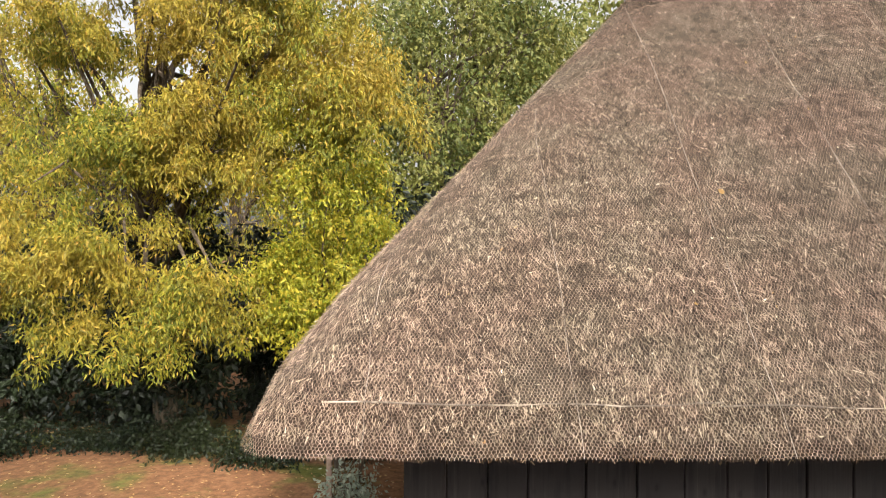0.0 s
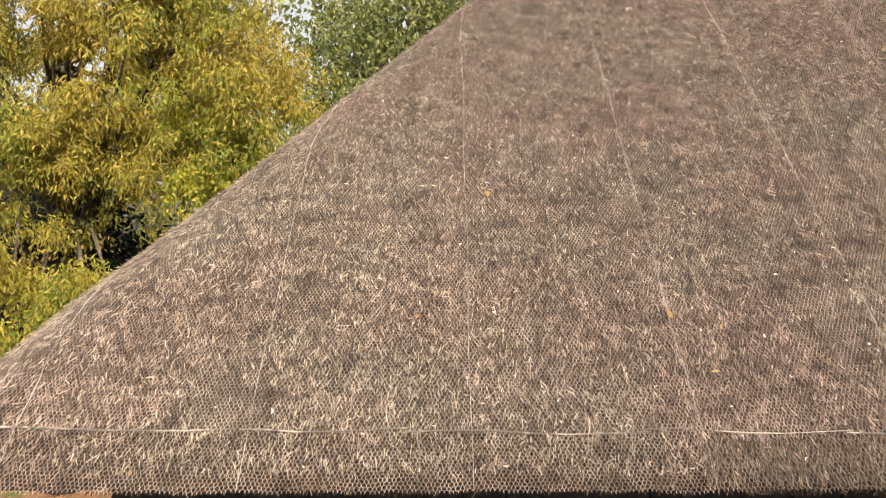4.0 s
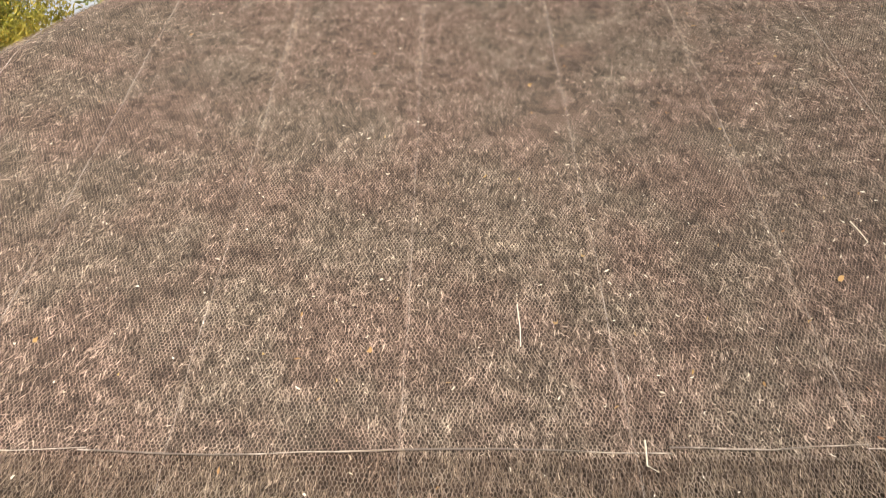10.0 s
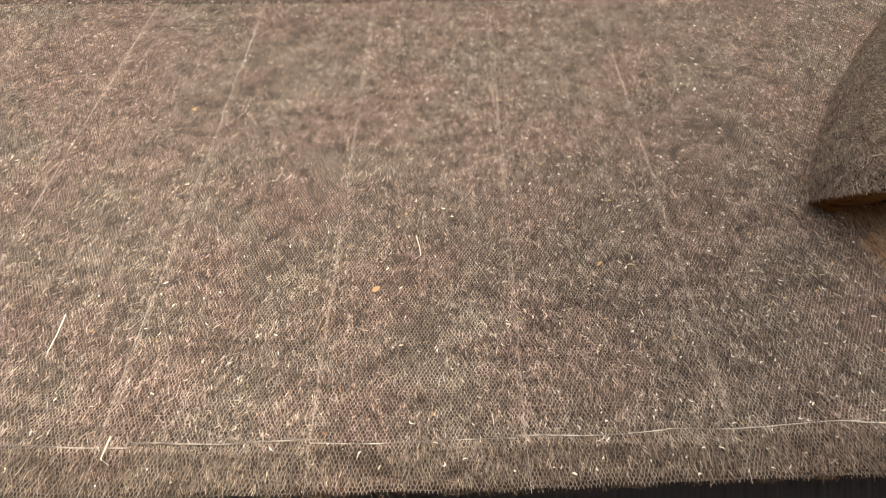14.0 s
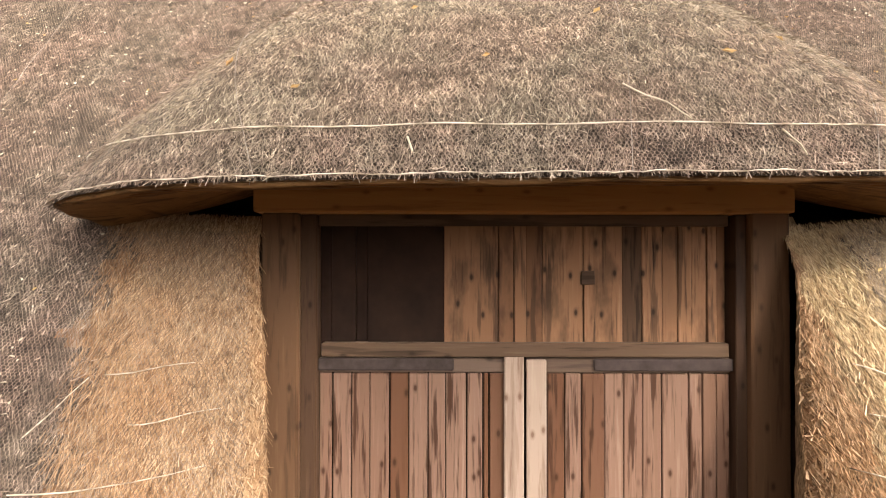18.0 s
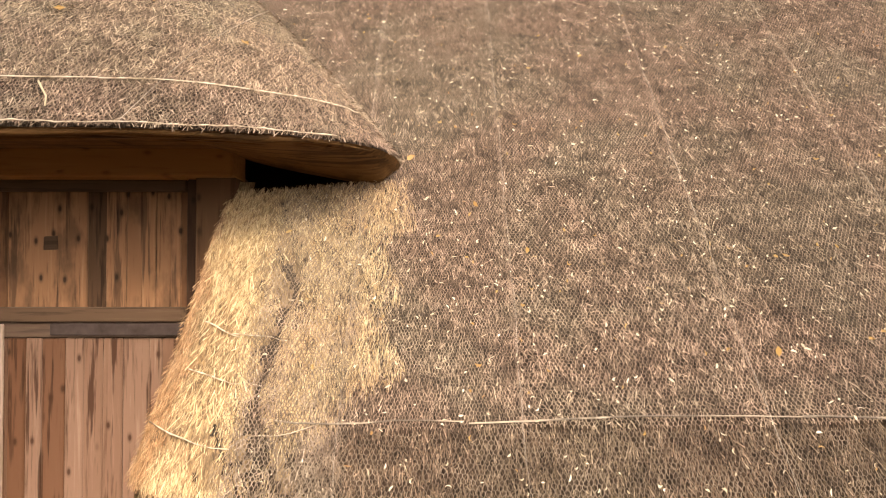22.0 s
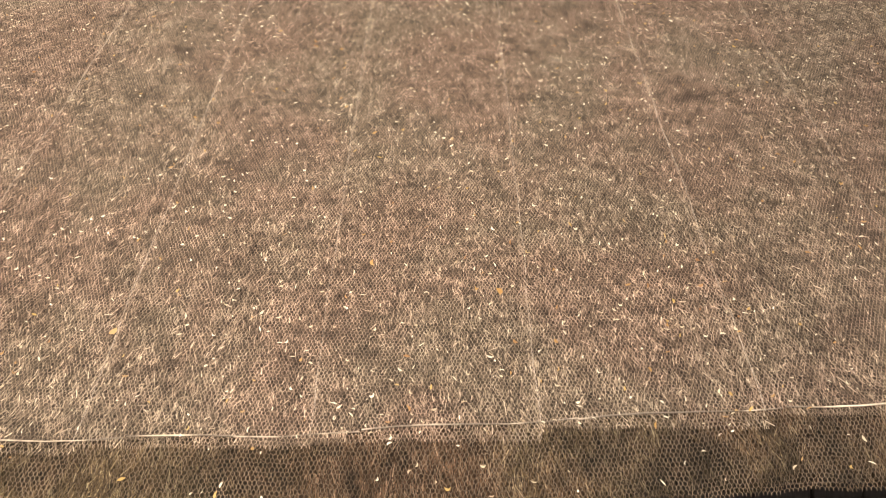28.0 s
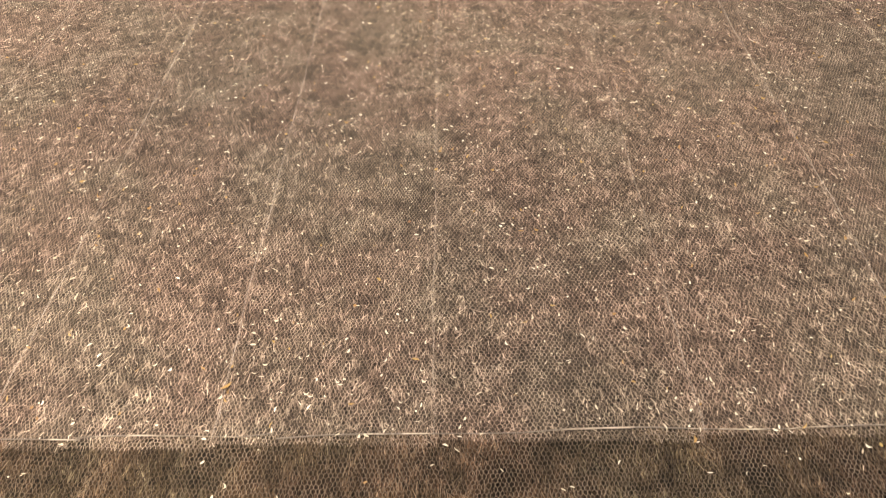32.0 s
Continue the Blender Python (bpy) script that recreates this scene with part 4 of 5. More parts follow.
def right_clip(a, s):
    z = 2.58 + s * 0.7656
    fade = np.abs(np.sin(a * 9173.0 + s * 3391.0))
    crease = (np.abs(a - 12.72 + 0.03 * np.sin(z * 9)) < 0.045 + 0.02 * np.sin(z * 21)) & (z < 3.45)
    return (a > edge_right(z) - 0.01) & (z < 3.79 + 0.08 * (a - 12.2)) & (fade > (a - 12.68 - 0.05 * np.sin(z * 7) - 0.05 * np.sin(z * 19 + a * 11)) / 0.58 + 0.7 * np.clip((3.06 - z) / 0.35, 0, 1) * np.clip((a - 12.45) / 0.2, 0, 1)) & ~crease


child("fresh_straw", straw_mesh("fresh_straw", 40000, 9.0, 9.97, 0.05, 1.75, [MAT_TAN_STRAW], cheek_map, 41, (0.03, 0.085), (0.002, 0.010), left_clip, 0.3, 0.62), roof, "golden new straw beside the doors")
def strip(a, z):
    """The dull netted strip along the opening's east edge."""
    return a < edge_right(z) + 0.15 * np.clip((3.55 - z) * 2, 0, 1) + 0.02 * np.sin(z * 23)


def bright_clip(a, s):
    return right_clip(a, s) & ~strip(a, 2.58 + s * 0.7656)


def strip_clip(a, s):
    return right_clip(a, s) & strip(a, 2.58 + s * 0.7656)


child("fresh_straw", straw_mesh("fresh_straw_edge", 30000, 12.1, 12.6, 0.05, 1.75, [MAT_TAN_STRAW], cheek_map, 44, (0.03, 0.07), (0.002, 0.009), strip_clip, 0.3, 0.6), roof, "duller straw along the edge of the opening")
child("fresh_straw", straw_mesh("fresh_straw_east", 64000, 12.1, 13.7, 0.05, 1.75, [MAT_NEW_STRAW], cheek_map, 42, (0.03, 0.080), (0.002, 0.011), bright_clip, 0.3, 0.55), roof, "golden new straw beside the doors")


# netting over the fresh straw, and loose bright stems in the torn sheaf
def cheek_net(a, s):
    return cheek_map(a, s, 0.019)


for xa, xb, seed in ((9.0, 9.86, 71), (12.60, 13.1, 72)):
    seg, kinds = net_segments(xa, xb, 0.0, 1.55, seed)
    za = 2.58 + (seg[:, 1] + seg[:, 3]) / 2 * 0.7656
    ok = (za < 3.78) & (seg[:, 0] < edge_left(za) - 0.04) if xa < 11 else (za < 3.74)
    child("wire_netting", net_mesh("wire_netting_cheek", seg[ok], kinds[ok], cheek_net, 0.0015, MAT_DARK_WIRE), roof)


def sheaf_clip(a, s):
    z = 2.58 + s * 0.7656
    return (a > edge_right(z) + 0.06 + 0.13 * np.clip((3.4 - z) * 2, 0, 1)) & (a < 12.66 + 0.04 * np.sin(z * 15)) & (z > 2.85) & (z < 3.66)


child("loose_straw", straw_mesh("loose_straw", 2200, 12.2, 12.75, 0.3, 1.5, [MAT_NEW_STRAW], cheek_map, 43, (0.05, 0.12), (0.010, 0.030), sheaf_clip, 0.4, 1.05), roof, "loose bright straw pulled out beside the doors")


# frayed straw ends along the eaves
def fringe(name, count, x0, x1, mapper, mat, seed):
    return straw_mesh(name, count, x0, x1, -0.012, 0.085, [mat], mapper, seed, (0.010, 0.030), (-0.006, 0.006), None, 0.5)


def eave_map(a, s, h=0.0):
    z = eave_z(np.maximum(a, 0)) + s * 0.7656 + 0.006 * np.sin(a * 31) * np.sin(a * 7.3)
    lip_ = np.clip(s / 0.10, 0, 1)
    y = front_y(a, np.maximum(z, eave_z(np.maximum(a, 0)))) + (1 - np.sqrt(np.maximum(0, 1 - (1 - lip_) ** 2))) * 0.05
    return np.stack([a, y - h * 0.77, z + h * 0.3], -1)


child("straw_fringe", fringe("straw_fringe", 7000, -0.3, 9.4, eave_map, MAT_DAMP_SHADE_STRAW, 61), roof)
child("straw_fringe", fringe("straw_fringe_east", 2600, 12.9, 15.7, eave_map, MAT_DAMP_SHADE_STRAW, 62), roof)
child("straw_fringe", fringe("straw_fringe_nose", 11000, 15.6, 28.4, eave_map, MAT_DAMP_SHADE_STRAW, 63), roof)
for i in range(5):
    pts, rad = [], []
    for j in range(41):
        qq = -0.80 + 1.60 * j / 40
        x, y = dormer(np.array(qq), np.array(DZ0))
        x = float(x)
        pts.append((x, float(y) + 0.055 + 0.055 * i, DZ0 - 0.008 + float(droop(x)) + 0.004 * i + 0.004 * math.sin(j * 0.9 + i * 2)))
        rad.append(0.002 + (0.011 + 0.003 * math.sin(i * 3)) * min(1.0, 6 * (1 - abs(2 * j / 40 - 1))) * (1 + 0.2 * math.sin(j * 1.7 + i)))
    child("reed_layer", tubes_mesh("reed_layer", [(pts, rad)], MAT_SOFFIT, 6), roof)


# hazel rods
def rod(x0, z0, x1, z1, r, seed, bend=0.006, lift=0.024, deep=0.0, mat=None):
    g = random.Random(seed)
    pts = []
    for i in range(7):
        f = i / 6
        x, z = x0 + (x1 - x0) * f, z0 + (z1 - z0) * f + bend * math.sin(f * math.pi * 2 + seed) + g.uniform(-0.002, 0.002)
        y = float(front_y(np.array(x), np.array(z)))
        pts.append(Vector((x, y, z)) + NORMAL * (lift + deep))
    return tubes_mesh("hazel_rod", [(pts, [r * (0.8 + 0.2 * math.sin(i)) for i in range(7)])], mat or MAT_ROD, 5)


g = random.Random(5)
for x_from, x_to in ((-0.55, 8.98), (12.75, 28.4)):
    x = x_from
    while x < x_to:
        ln = min(g.uniform(0.7, 1.35), x_to - x)
        z0, z1 = float(rod_z(max(x, 0))), float(rod_z(max(x + ln, 0)))
        child("hazel_rod", rod(x, z0 + g.uniform(-0.008, 0.008), x + ln - 0.03, z1 + g.uniform(-0.008, 0.008), g.uniform(0.0028, 0.0046), g.random() * 9), roof)
        x += ln * g.uniform(0.92, 1.0)
for x0, z0, x1, z1 in ((9.10, 2.75, 9.75, 2.80), (9.28, 3.13, 9.62, 3.17), (9.45, 2.96, 9.75, 2.99), (9.06, 2.92, 9.22, 3.12), (12.28, 2.79, 12.66, 2.74), (12.66, 2.745, 12.98, 2.82), (12.40, 2.99, 12.72, 2.93), (12.42, 3.17, 12.60, 3.11), (12.55, 3.12, 12.80, 3.10)):
    child("hazel_rod", rod(x0, z0, x1, z1, 0.0030, x0, 0.004, 0.030, 0.0, MAT_PALE_ROD), roof)
f = dormer_map(0.024)
xa = 8.85
while xa < 13.2:
    xb = min(xa + g.uniform(0.6, 1.1), 13.25)
    pts = [tuple(f(np.array(xa + (xb - xa) * i / 8), np.array(0.235 + 0.006 * math.sin(i + xa) - 0.03 * max(0, abs(xa + (xb - xa) * i / 8 - DXC) - 1.5)))) for i in range(9)]
    child("hazel_rod", tubes_mesh("hazel_rod", [(pts, [0.0030 + 0.0008 * math.sin(i * 2.3 + xa) for i in range(9)])], MAT_PALE_ROD, 5), dormer_ob)
    xa = xb


# ---- litter lying on the roof ----
def litter_mesh(name, xs_, zs_, size, wide, mat, seed, lift=0.028):
    g = np.random.default_rng(seed)
    n = len(xs_)
    ln, w = g.uniform(*size, n), g.uniform(*wide, n)
    yaw, curl = g.uniform(0, 2 * math.pi, n), g.uniform(-0.8, 0.8, n)
    lift_ = g.uniform(0, 0.012, n)
    o = np.stack([xs_, front_y(xs_, zs_), zs_], -1)
    U_, N_ = np.array(UPSLOPE), np.array(NORMAL)
    vs2 = []
    for f, wf in ((-1, 0.15), (-0.35, 1.0), (0.35, 0.9), (1, 0.1)):
        for side in (-1, 1):
            ang = yaw + curl * f
            a = np.cos(ang) * ln * f / 2 - np.sin(ang) * w * wf * side / 2
            b = np.sin(ang) * ln * f / 2 + np.cos(ang) * w * wf * side / 2
            h = lift + lift_ + 0.25 * ln * f * f * np.abs(curl) + 0.3 * w * wf * side
            vs2.append(o + a[:, None] * np.array([1, 0, 0]) + b[:, None] * U_ + h[:, None] * N_)
    v = np.stack(vs2, 1).reshape(-1, 3)
    base = (np.arange(n) * 8)[:, None, None]
    q_ = np.array([[0, 1, 3, 2], [2, 3, 5, 4], [4, 5, 7, 6]])[None]
    return mesh_of(name, v, (base + q_).reshape(-1, 4), [mat])


def scatter(density, seed):
    g = np.random.default_rng(seed)
    xs_, zs_ = g.uniform(-0.4, 28, 60000), 2.5 + 3.8 * g.uniform(0, 1, 60000)
    keep_ = g.uniform(0, 60, 60000) < np.interp(xs_, [0, 3, 6, 8, 13, 16, 20, 28], density) * (0.55 + 0.45 * np.sin(xs_ * 1.9 + zs_ * 2.3) ** 2)
    keep_ &= (zs_ > eave_z(np.maximum(xs_, 0)) + 0.03) & (xs_ > hip_x(zs_) + 0.3) & ~((xs_ > 9.0) & (xs_ < 12.7) & (zs_ < 4.1))
    keep_ &= (zs_ > rod_z(np.maximum(xs_, 0)) - 0.02) | (xs_ < 15.5) | (g.uniform(0, 1, 60000) < 0.25)
    keep_ &= ~((np.abs(xs_ - DXC) < 2.3 - 0.94 * (zs_ - 3.9)) & (zs_ > 3.85))
    return xs_[keep_], zs_[keep_]


xs_, zs_ = scatter((1.2, 2.5, 6, 14, 20, 14, 20, 24), 51)
tagged(new("dry_litter", litter_mesh("dry_litter", xs_, zs_, (0.008, 0.032), (0.003, 0.008), MAT_LITTER, 52)), "small pale dry bracts and straw bits scattered over the netting", "litter", kind="stuff")
xs_, zs_ = scatter((0.4, 0.6, 0.9, 1.2, 3.2, 2.8, 3.2, 3.0), 53)
tagged(new("leaf_litter", litter_mesh("leaf_litter", xs_, zs_, (0.016, 0.036), (0.005, 0.011), MAT_FALLEN, 54)), "small yellow and orange fallen leaves scattered over the netting", "leaves", kind="stuff")


def single_leaf(x, z, seed, size=0.07):
    me = litter_mesh("fallen_leaf", np.array([x]), np.array([z]), (size, size + 0.01), (size * 0.45, size * 0.5), MAT_FALLEN, seed, 0.03)
    return tagged(new("fallen_leaf", me), "curled orange-yellow leaf lying on the netting", "leaf", "fallen leaves on the roof")


for i, (x, z) in enumerate(((2.61, 3.04), (2.40, 3.10), (1.60, 3.70), (4.10, 3.01), (4.96, 4.53), (6.33, 3.33), (7.53, 3.46), (7.70, 3.46), (13.27, 3.97), (13.83, 3.47), (14.80, 3.06), (15.60, 3.04), (15.68, 3.61), (17.45, 3.28), (16.48, 3.24), (21.62, 4.11), (20.95, 3.35), (22.96, 3.24), (18.55, 3.58), (19.16, 3.45), (16.40, 3.22), (13.60, 3.70))):
    single_leaf(x, z, 100 + i, 0.034 + 0.006 * (i % 3))


def stalk(name, pts, r, label):
    path = [Vector((x, float(front_y(np.array(x), np.array(z))), z)) + NORMAL * 0.035 for x, z in pts]
    return tagged(new(name, tubes_mesh(name, [(path, [r * (1 - 0.4 * i / len(path)) for i in range(len(path))])], MAT_LITTER, 5)), label, "straw", "stray stalks on the roof")


stalk("stray_straw", [(4.76, 3.205), (4.765, 3.11), (4.76, 3.03)], 0.0034, "single pale straw lying down the netting")
stalk("stray_straw", [(6.53, 3.62), (6.55, 3.56), (6.56, 3.51), (6.53, 3.49)], 0.0036, "single pale hooked straw on the netting")
stalk("stray_twig", [(16.76, 3.45), (16.74, 3.37), (16.75, 3.30), (16.69, 3.20), (16.67, 3.11)], 0.0035, "thin crooked bare twig on the netting")
stalk("stray_twig", [(16.47, 3.39), (16.51, 3.31), (16.56, 3.24)], 0.003, "thin crooked bare twig on the netting")
stalk("stray_straw", [(5.22, 2.70), (5.21, 2.62), (5.25, 2.60)], 0.004, "single pale straw hooked over the rod")

def dormer_leaf(a, s_, seed, size):
    """A curled leaf lying on the dormer."""
    g = random.Random(seed)
    f = dormer_map(0.026)
    turn = g.uniform(0, 6.28)
    rim = [(-1.0, 0.0, 0.0), (-0.35, 0.42, 0.16), (0.35, 0.38, 0.10), (1.0, 0.0, 0.22), (0.35, -0.40, 0.06), (-0.35, -0.44, 0.20)]
    v = [tuple(f(np.array(a + size / 2 * (u * math.cos(turn) - w * math.sin(turn))), np.array(s_ + size / 2 * (u * math.sin(turn) + w * math.cos(turn))), h * size)) for u, w, h in rim]
    return tagged(new("fallen_leaf", mesh_of("fallen_leaf", v, [(0, 1, 2, 3), (0, 3, 4, 5)], [MAT_FALLEN])), "curled orange leaf lying on the dormer's netting", "leaf", "fallen leaves on the roof")


for i, (a, s_) in enumerate(((10.85, 0.62), (12.15, 0.80), (11.85, 0.66), (10.10, 0.45), (11.35, 0.95), (9.75, 0.66), (12.6, 0.55), (10.55, 0.98))):
    dormer_leaf(a, s_, 300 + i, 0.045 + 0.008 * (i % 3))
for i, line in enumerate((((11.37, 0.44), (11.44, 0.38), (11.52, 0.34), (11.60, 0.25)), ((11.93, 0.20), (11.98, 0.12), (11.99, 0.07)), ((10.55, 0.17), (10.57, 0.10)))):
    f = dormer_map(0.028)
    path = [tuple(f(np.array(a), np.array(s_))) for a, s_ in line]
    tagged(new("stray_twig", tubes_mesh("stray_twig", [(path, [0.0042 - 0.0006 * j for j in range(len(path))])], MAT_LITTER, 5)), "thin pale twig caught in the dormer's netting", "twig", "stray stalks on the roof")

# boards of the low wall
g = random.Random(8)
for wall, x0, x1, y, top_z in ((front_wall, -0.22, 5.6, 3.32, 2.62), (east_wall, 19.0, 24.0, 3.32, 2.9)):
    x = x0
    while x < x1:
        w = g.uniform(0.20, 0.30)
        child("board", box_mesh("board", (x + 0.004, y - 0.03, 0.02), (x + w - 0.004, y - 0.003, top_z), MAT_TAR, 0.005, 0.002, g.random()), wall)
        x += w


# ---- trees and shrubs ----
def leaves_mesh(name, centres, radius, per, size, mat, seed, droop=0.75, shape=0.32, rounded=False, flat=0.8):
    g = np.random.default_rng(seed)
    c = np.repeat(np.asarray(centres), per, axis=0)
    rad = np.repeat(np.asarray(radius), per)
    n = len(c)
    off = g.normal(0, 1, (n, 3))
    off /= np.linalg.norm(off, axis=1)[:, None]
    off *= (g.uniform(0, 1, n) ** 0.5 * rad)[:, None]
    off[:, 2] = off[:, 2] * flat - 0.25 * rad
    p = c + off
    d = off / np.maximum(0.05, rad)[:, None] * (1 - droop) + g.normal(0, 0.45, (n, 3))
    d[:, 2] -= droop
    d /= np.linalg.norm(d, axis=1)[:, None]
    side = np.cross(d, g.normal(0, 1, (n, 3)))
    side /= np.linalg.norm(side, axis=1)[:, None]
    nrm = np.cross(d, side)
    ln = g.uniform(*size, n)[:, None]
    w = ln * shape / 2
    if rounded:
        rim = [(0.0, 0.0, 0.0), (0.12, 0.8, 0.05), (0.42, 1.0, 0.08), (0.75, 0.55, 0.04), (1.0, 0.0, -0.05), (0.75, -0.55, 0.04), (0.42, -1.0, 0.08), (0.12, -0.8, 0.05)]
        v = np.stack([p + d * ln * f + side * w * e + nrm * ln * h for f, e, h in rim], 1).reshape(-1, 3)
        return mesh_of(name, v, np.arange(8 * n).reshape(-1, 8), [mat])
    v = np.stack([p, p + d * ln * 0.45 + side * w + nrm * ln * 0.06, p + d * ln, p + d * ln * 0.45 - side * w + nrm * ln * 0.06], 1).reshape(-1, 3)
    return mesh_of(name, v, np.arange(4 * n).reshape(-1, 4), [mat])


def shell(centre, radii, count, seed, low=0.55):
    g = np.random.default_rng(seed)
    d = g.normal(0, 1, (count, 3))
    d /= np.linalg.norm(d, axis=1)[:, None]
    f = g.uniform(low, 1.0, count) * (1 + 0.16 * np.sin(d[:, 0] * 7 + seed) * np.sin(d[:, 2] * 6))
    return np.asarray(centre) + d * np.asarray(radii) * f[:, None]


def limbs_mesh(name, base, height, r, lean, tips, seed):
    g = random.Random(seed)
    trunk = [Vector(base) + Vector((lean[0] * f, lean[1] * f, height * f)) + Vector((g.uniform(-0.06, 0.06), g.uniform(-0.06, 0.06), 0)) * (f > 0) for f in (0, 0.15, 0.35, 0.6, 0.8, 1.0)]
    parts = [(trunk, [r * 1.3, r, r * 0.85, r * 0.7, r * 0.5, r * 0.2])]
    for tip in tips:
        f = g.uniform(0.3, 0.85)
        start = Vector(base) + Vector((lean[0] * f, lean[1] * f, height * f))
        tip = Vector(tip)
        mid = start.lerp(tip, 0.5) + Vector((g.uniform(-0.2, 0.2), g.uniform(-0.2, 0.2), g.uniform(0.1, 0.5)))
        q1 = start.lerp(mid, 0.5) + Vector((0, 0, 0.08))
        rr = r * 0.4 * (1 - 0.4 * f)
        parts.append(([start, q1, mid, mid.lerp(tip, 0.6), tip], [rr, rr * 0.8, rr * 0.55, rr * 0.3, rr * 0.12]))
    return tubes_mesh(name, parts, MAT_BARK, 7)


def tree(name, label, base, height, r, lean, centres, radius, per, size, mat, seed, limbs=26, droop=0.75, shape=0.32, flat=0.8):
    t_ = thing(name, label, "tree", at=base)
    step = max(1, len(centres) // limbs)
    child("trunk", limbs_mesh("trunk", base, height, r, lean, [tuple(c) for c in centres[::step]], seed), t_)
    child("crown", leaves_mesh("crown", centres, radius, per, size, mat, seed + 1, droop, shape, False, flat), t_)
    return t_


def boughs(blobs, seed, sub=15):
    """Leaf sprays over the tops of separate boughs, with dark gaps between them."""
    g = np.random.default_rng(seed)
    out = []
    for centre, radii, count in blobs:
        for c in shell(centre, radii, count, int(g.integers(1000)), 0.55):
            r = g.uniform(0.38, 0.72)
            d = g.normal(0, 1, (sub, 3))
            d[:, 2] = np.abs(d[:, 2]) * 0.9 - 0.25
            d /= np.linalg.norm(d, axis=1)[:, None]
            out.append(c + d * np.array([1.0, 0.95, 0.85]) * r)
    return np.concatenate(out)


c1 = boughs((((-4.1, 10.2, 6.7), (2.9, 1.5, 3.1), 66), ((-2.6, 9.2, 6.2), (1.3, 0.9, 1.9), 26), ((-4.5, 8.6, 2.75), (1.7, 0.7, 0.95), 22), ((-3.4, 9.0, 4.9), (1.6, 0.7, 0.6), 12), ((-6.3, 9.5, 3.9), (1.7, 1.0, 1.2), 10), ((-1.55, 9.5, 5.3), (0.7, 0.6, 1.2), 9), ((-6.6, 9.6, 6.3), (1.6, 1.0, 2.2), 12)), 3)
gap = ((c1[:, 0] + 3.15) / 0.75) ** 2 + ((c1[:, 2] - 3.75) / 0.5) ** 2 < 1
gap |= ((c1[:, 0] + 5.75) / 0.75) ** 2 + ((c1[:, 2] - 5.95) / 0.55) ** 2 < 1
c1 = c1[~gap & (c1[:, 2] > 1.45)]
tree("tree", "large yellowing autumn tree with drooping leaf sprays", (-4.9, 11.3, -0.05), 8.0, 0.22, (-0.5, -0.4), c1, np.random.default_rng(9).uniform(0.16, 0.27, len(c1)), 58, (0.065, 0.115), MAT_YELLOW_LEAF, 60, 46, 0.68, 0.30, 1.0)
c3 = boughs((((-2.35, 9.3, 2.7), (0.45, 0.4, 0.8), 8), ((-1.8, 9.6, 3.9), (0.85, 0.7, 1.6), 28)), 5)
tree("tree", "young bright yellow-green tree close to the barn's end", (-1.7, 10.2, -0.05), 4.6, 0.07, (0.0, -0.3), c3, np.random.default_rng(12).uniform(0.16, 0.26, len(c3)), 40, (0.06, 0.10), MAT_BRIGHT_LEAF, 66, 22, 0.5, 0.45, 1.0)
c2 = np.concatenate([shell((0.6, 19.5, 8.6), (3.9, 2.2, 5.0), 420, 6, 0.5), shell((-2.0, 18.5, 4.6), (2.2, 1.4, 2.6), 120, 7)])
tree("tree", "tall grey-green tree with several upright stems", (-0.9, 19.5, -0.05), 11.0, 0.28, (0.4, 0.3), c2, np.full(len(c2), 0.75), 75, (0.12, 0.2), MAT_GREEN_LEAF, 70, 30, 0.5, 0.5)
tree("tree", "tall grey-green tree behind the barn", (1.2, 20.5, -0.05), 11.0, 0.25, (-0.3, 0.2), shell((2.6, 20.5, 7.4), (3.4, 2.0, 4.6), 300, 8, 0.5), np.full(300, 0.75), 70, (0.12, 0.2), MAT_GREEN_LEAF, 72, 24, 0.5, 0.5)
for i, (x, y, h) in enumerate(((-9.0, 14.0, 9.0), (-12.5, 17.0, 10.0), (-6.5, 19.0, 9.5), (-14.5, 12.5, 7.0))):
    cc = shell((x, y, h * 0.62), (2.3, 1.8, h * 0.42), 230, 80 + i, 0.45)
    tree("tree", "thin-crowned yellow-green tree with sky showing through", (x, y, -0.05), h, 0.2, (0.3, 0.2), cc, np.full(len(cc), 0.55), 42, (0.09, 0.15), MAT_YELLOW_LEAF, 90 + 2 * i, 24, 0.6, 0.4)


def shrub(label, x, y, rx, ry, h, mat, seed, count, per, size, name="shrub"):
    s_ = thing(name, label, "shrub", at=(x, y, -0.05))
    cc = shell((x, y, h * 0.45), (rx, ry, h * 0.55), count, seed, 0.35)
    cc[:, 2] = np.abs(cc[:, 2]) + 0.05
    child("stem", limbs_mesh("stem", (x, y, -0.05), h * 0.6, 0.05, (0.1, 0.1), [tuple(c) for c in cc[::max(1, count // 10)]] if name == "shrub" else [], seed), s_)
    child("foliage", leaves_mesh("foliage", cc, np.full(count, 0.3), per, size, mat, seed, 0.3, 0.5), s_)


# woodland closing the view behind
g = np.random.default_rng(180)
wx = g.uniform(-34, 12, 1300)
wz = g.uniform(0.15, 1, 1300) * (21.0 + 1.5 * np.sin(wx * 0.45) + 1.0 * np.sin(wx * 1.3))
wz = np.where((wx > -21) & (wx < -11), np.minimum(wz, 7.5 + 0.08 * wz), wz)
wood_c = np.stack([wx, 27 + g.uniform(-3, 5, 1300), wz], -1)
tagged(new("far_woods", leaves_mesh("far_woods", wood_c, g.uniform(0.9, 1.5, 1300), 42, (0.24, 0.42), MAT_GREEN_LEAF, 181, 0.5, 0.55)), "grey-green woodland standing beyond the yard", "woods", kind="stuff")

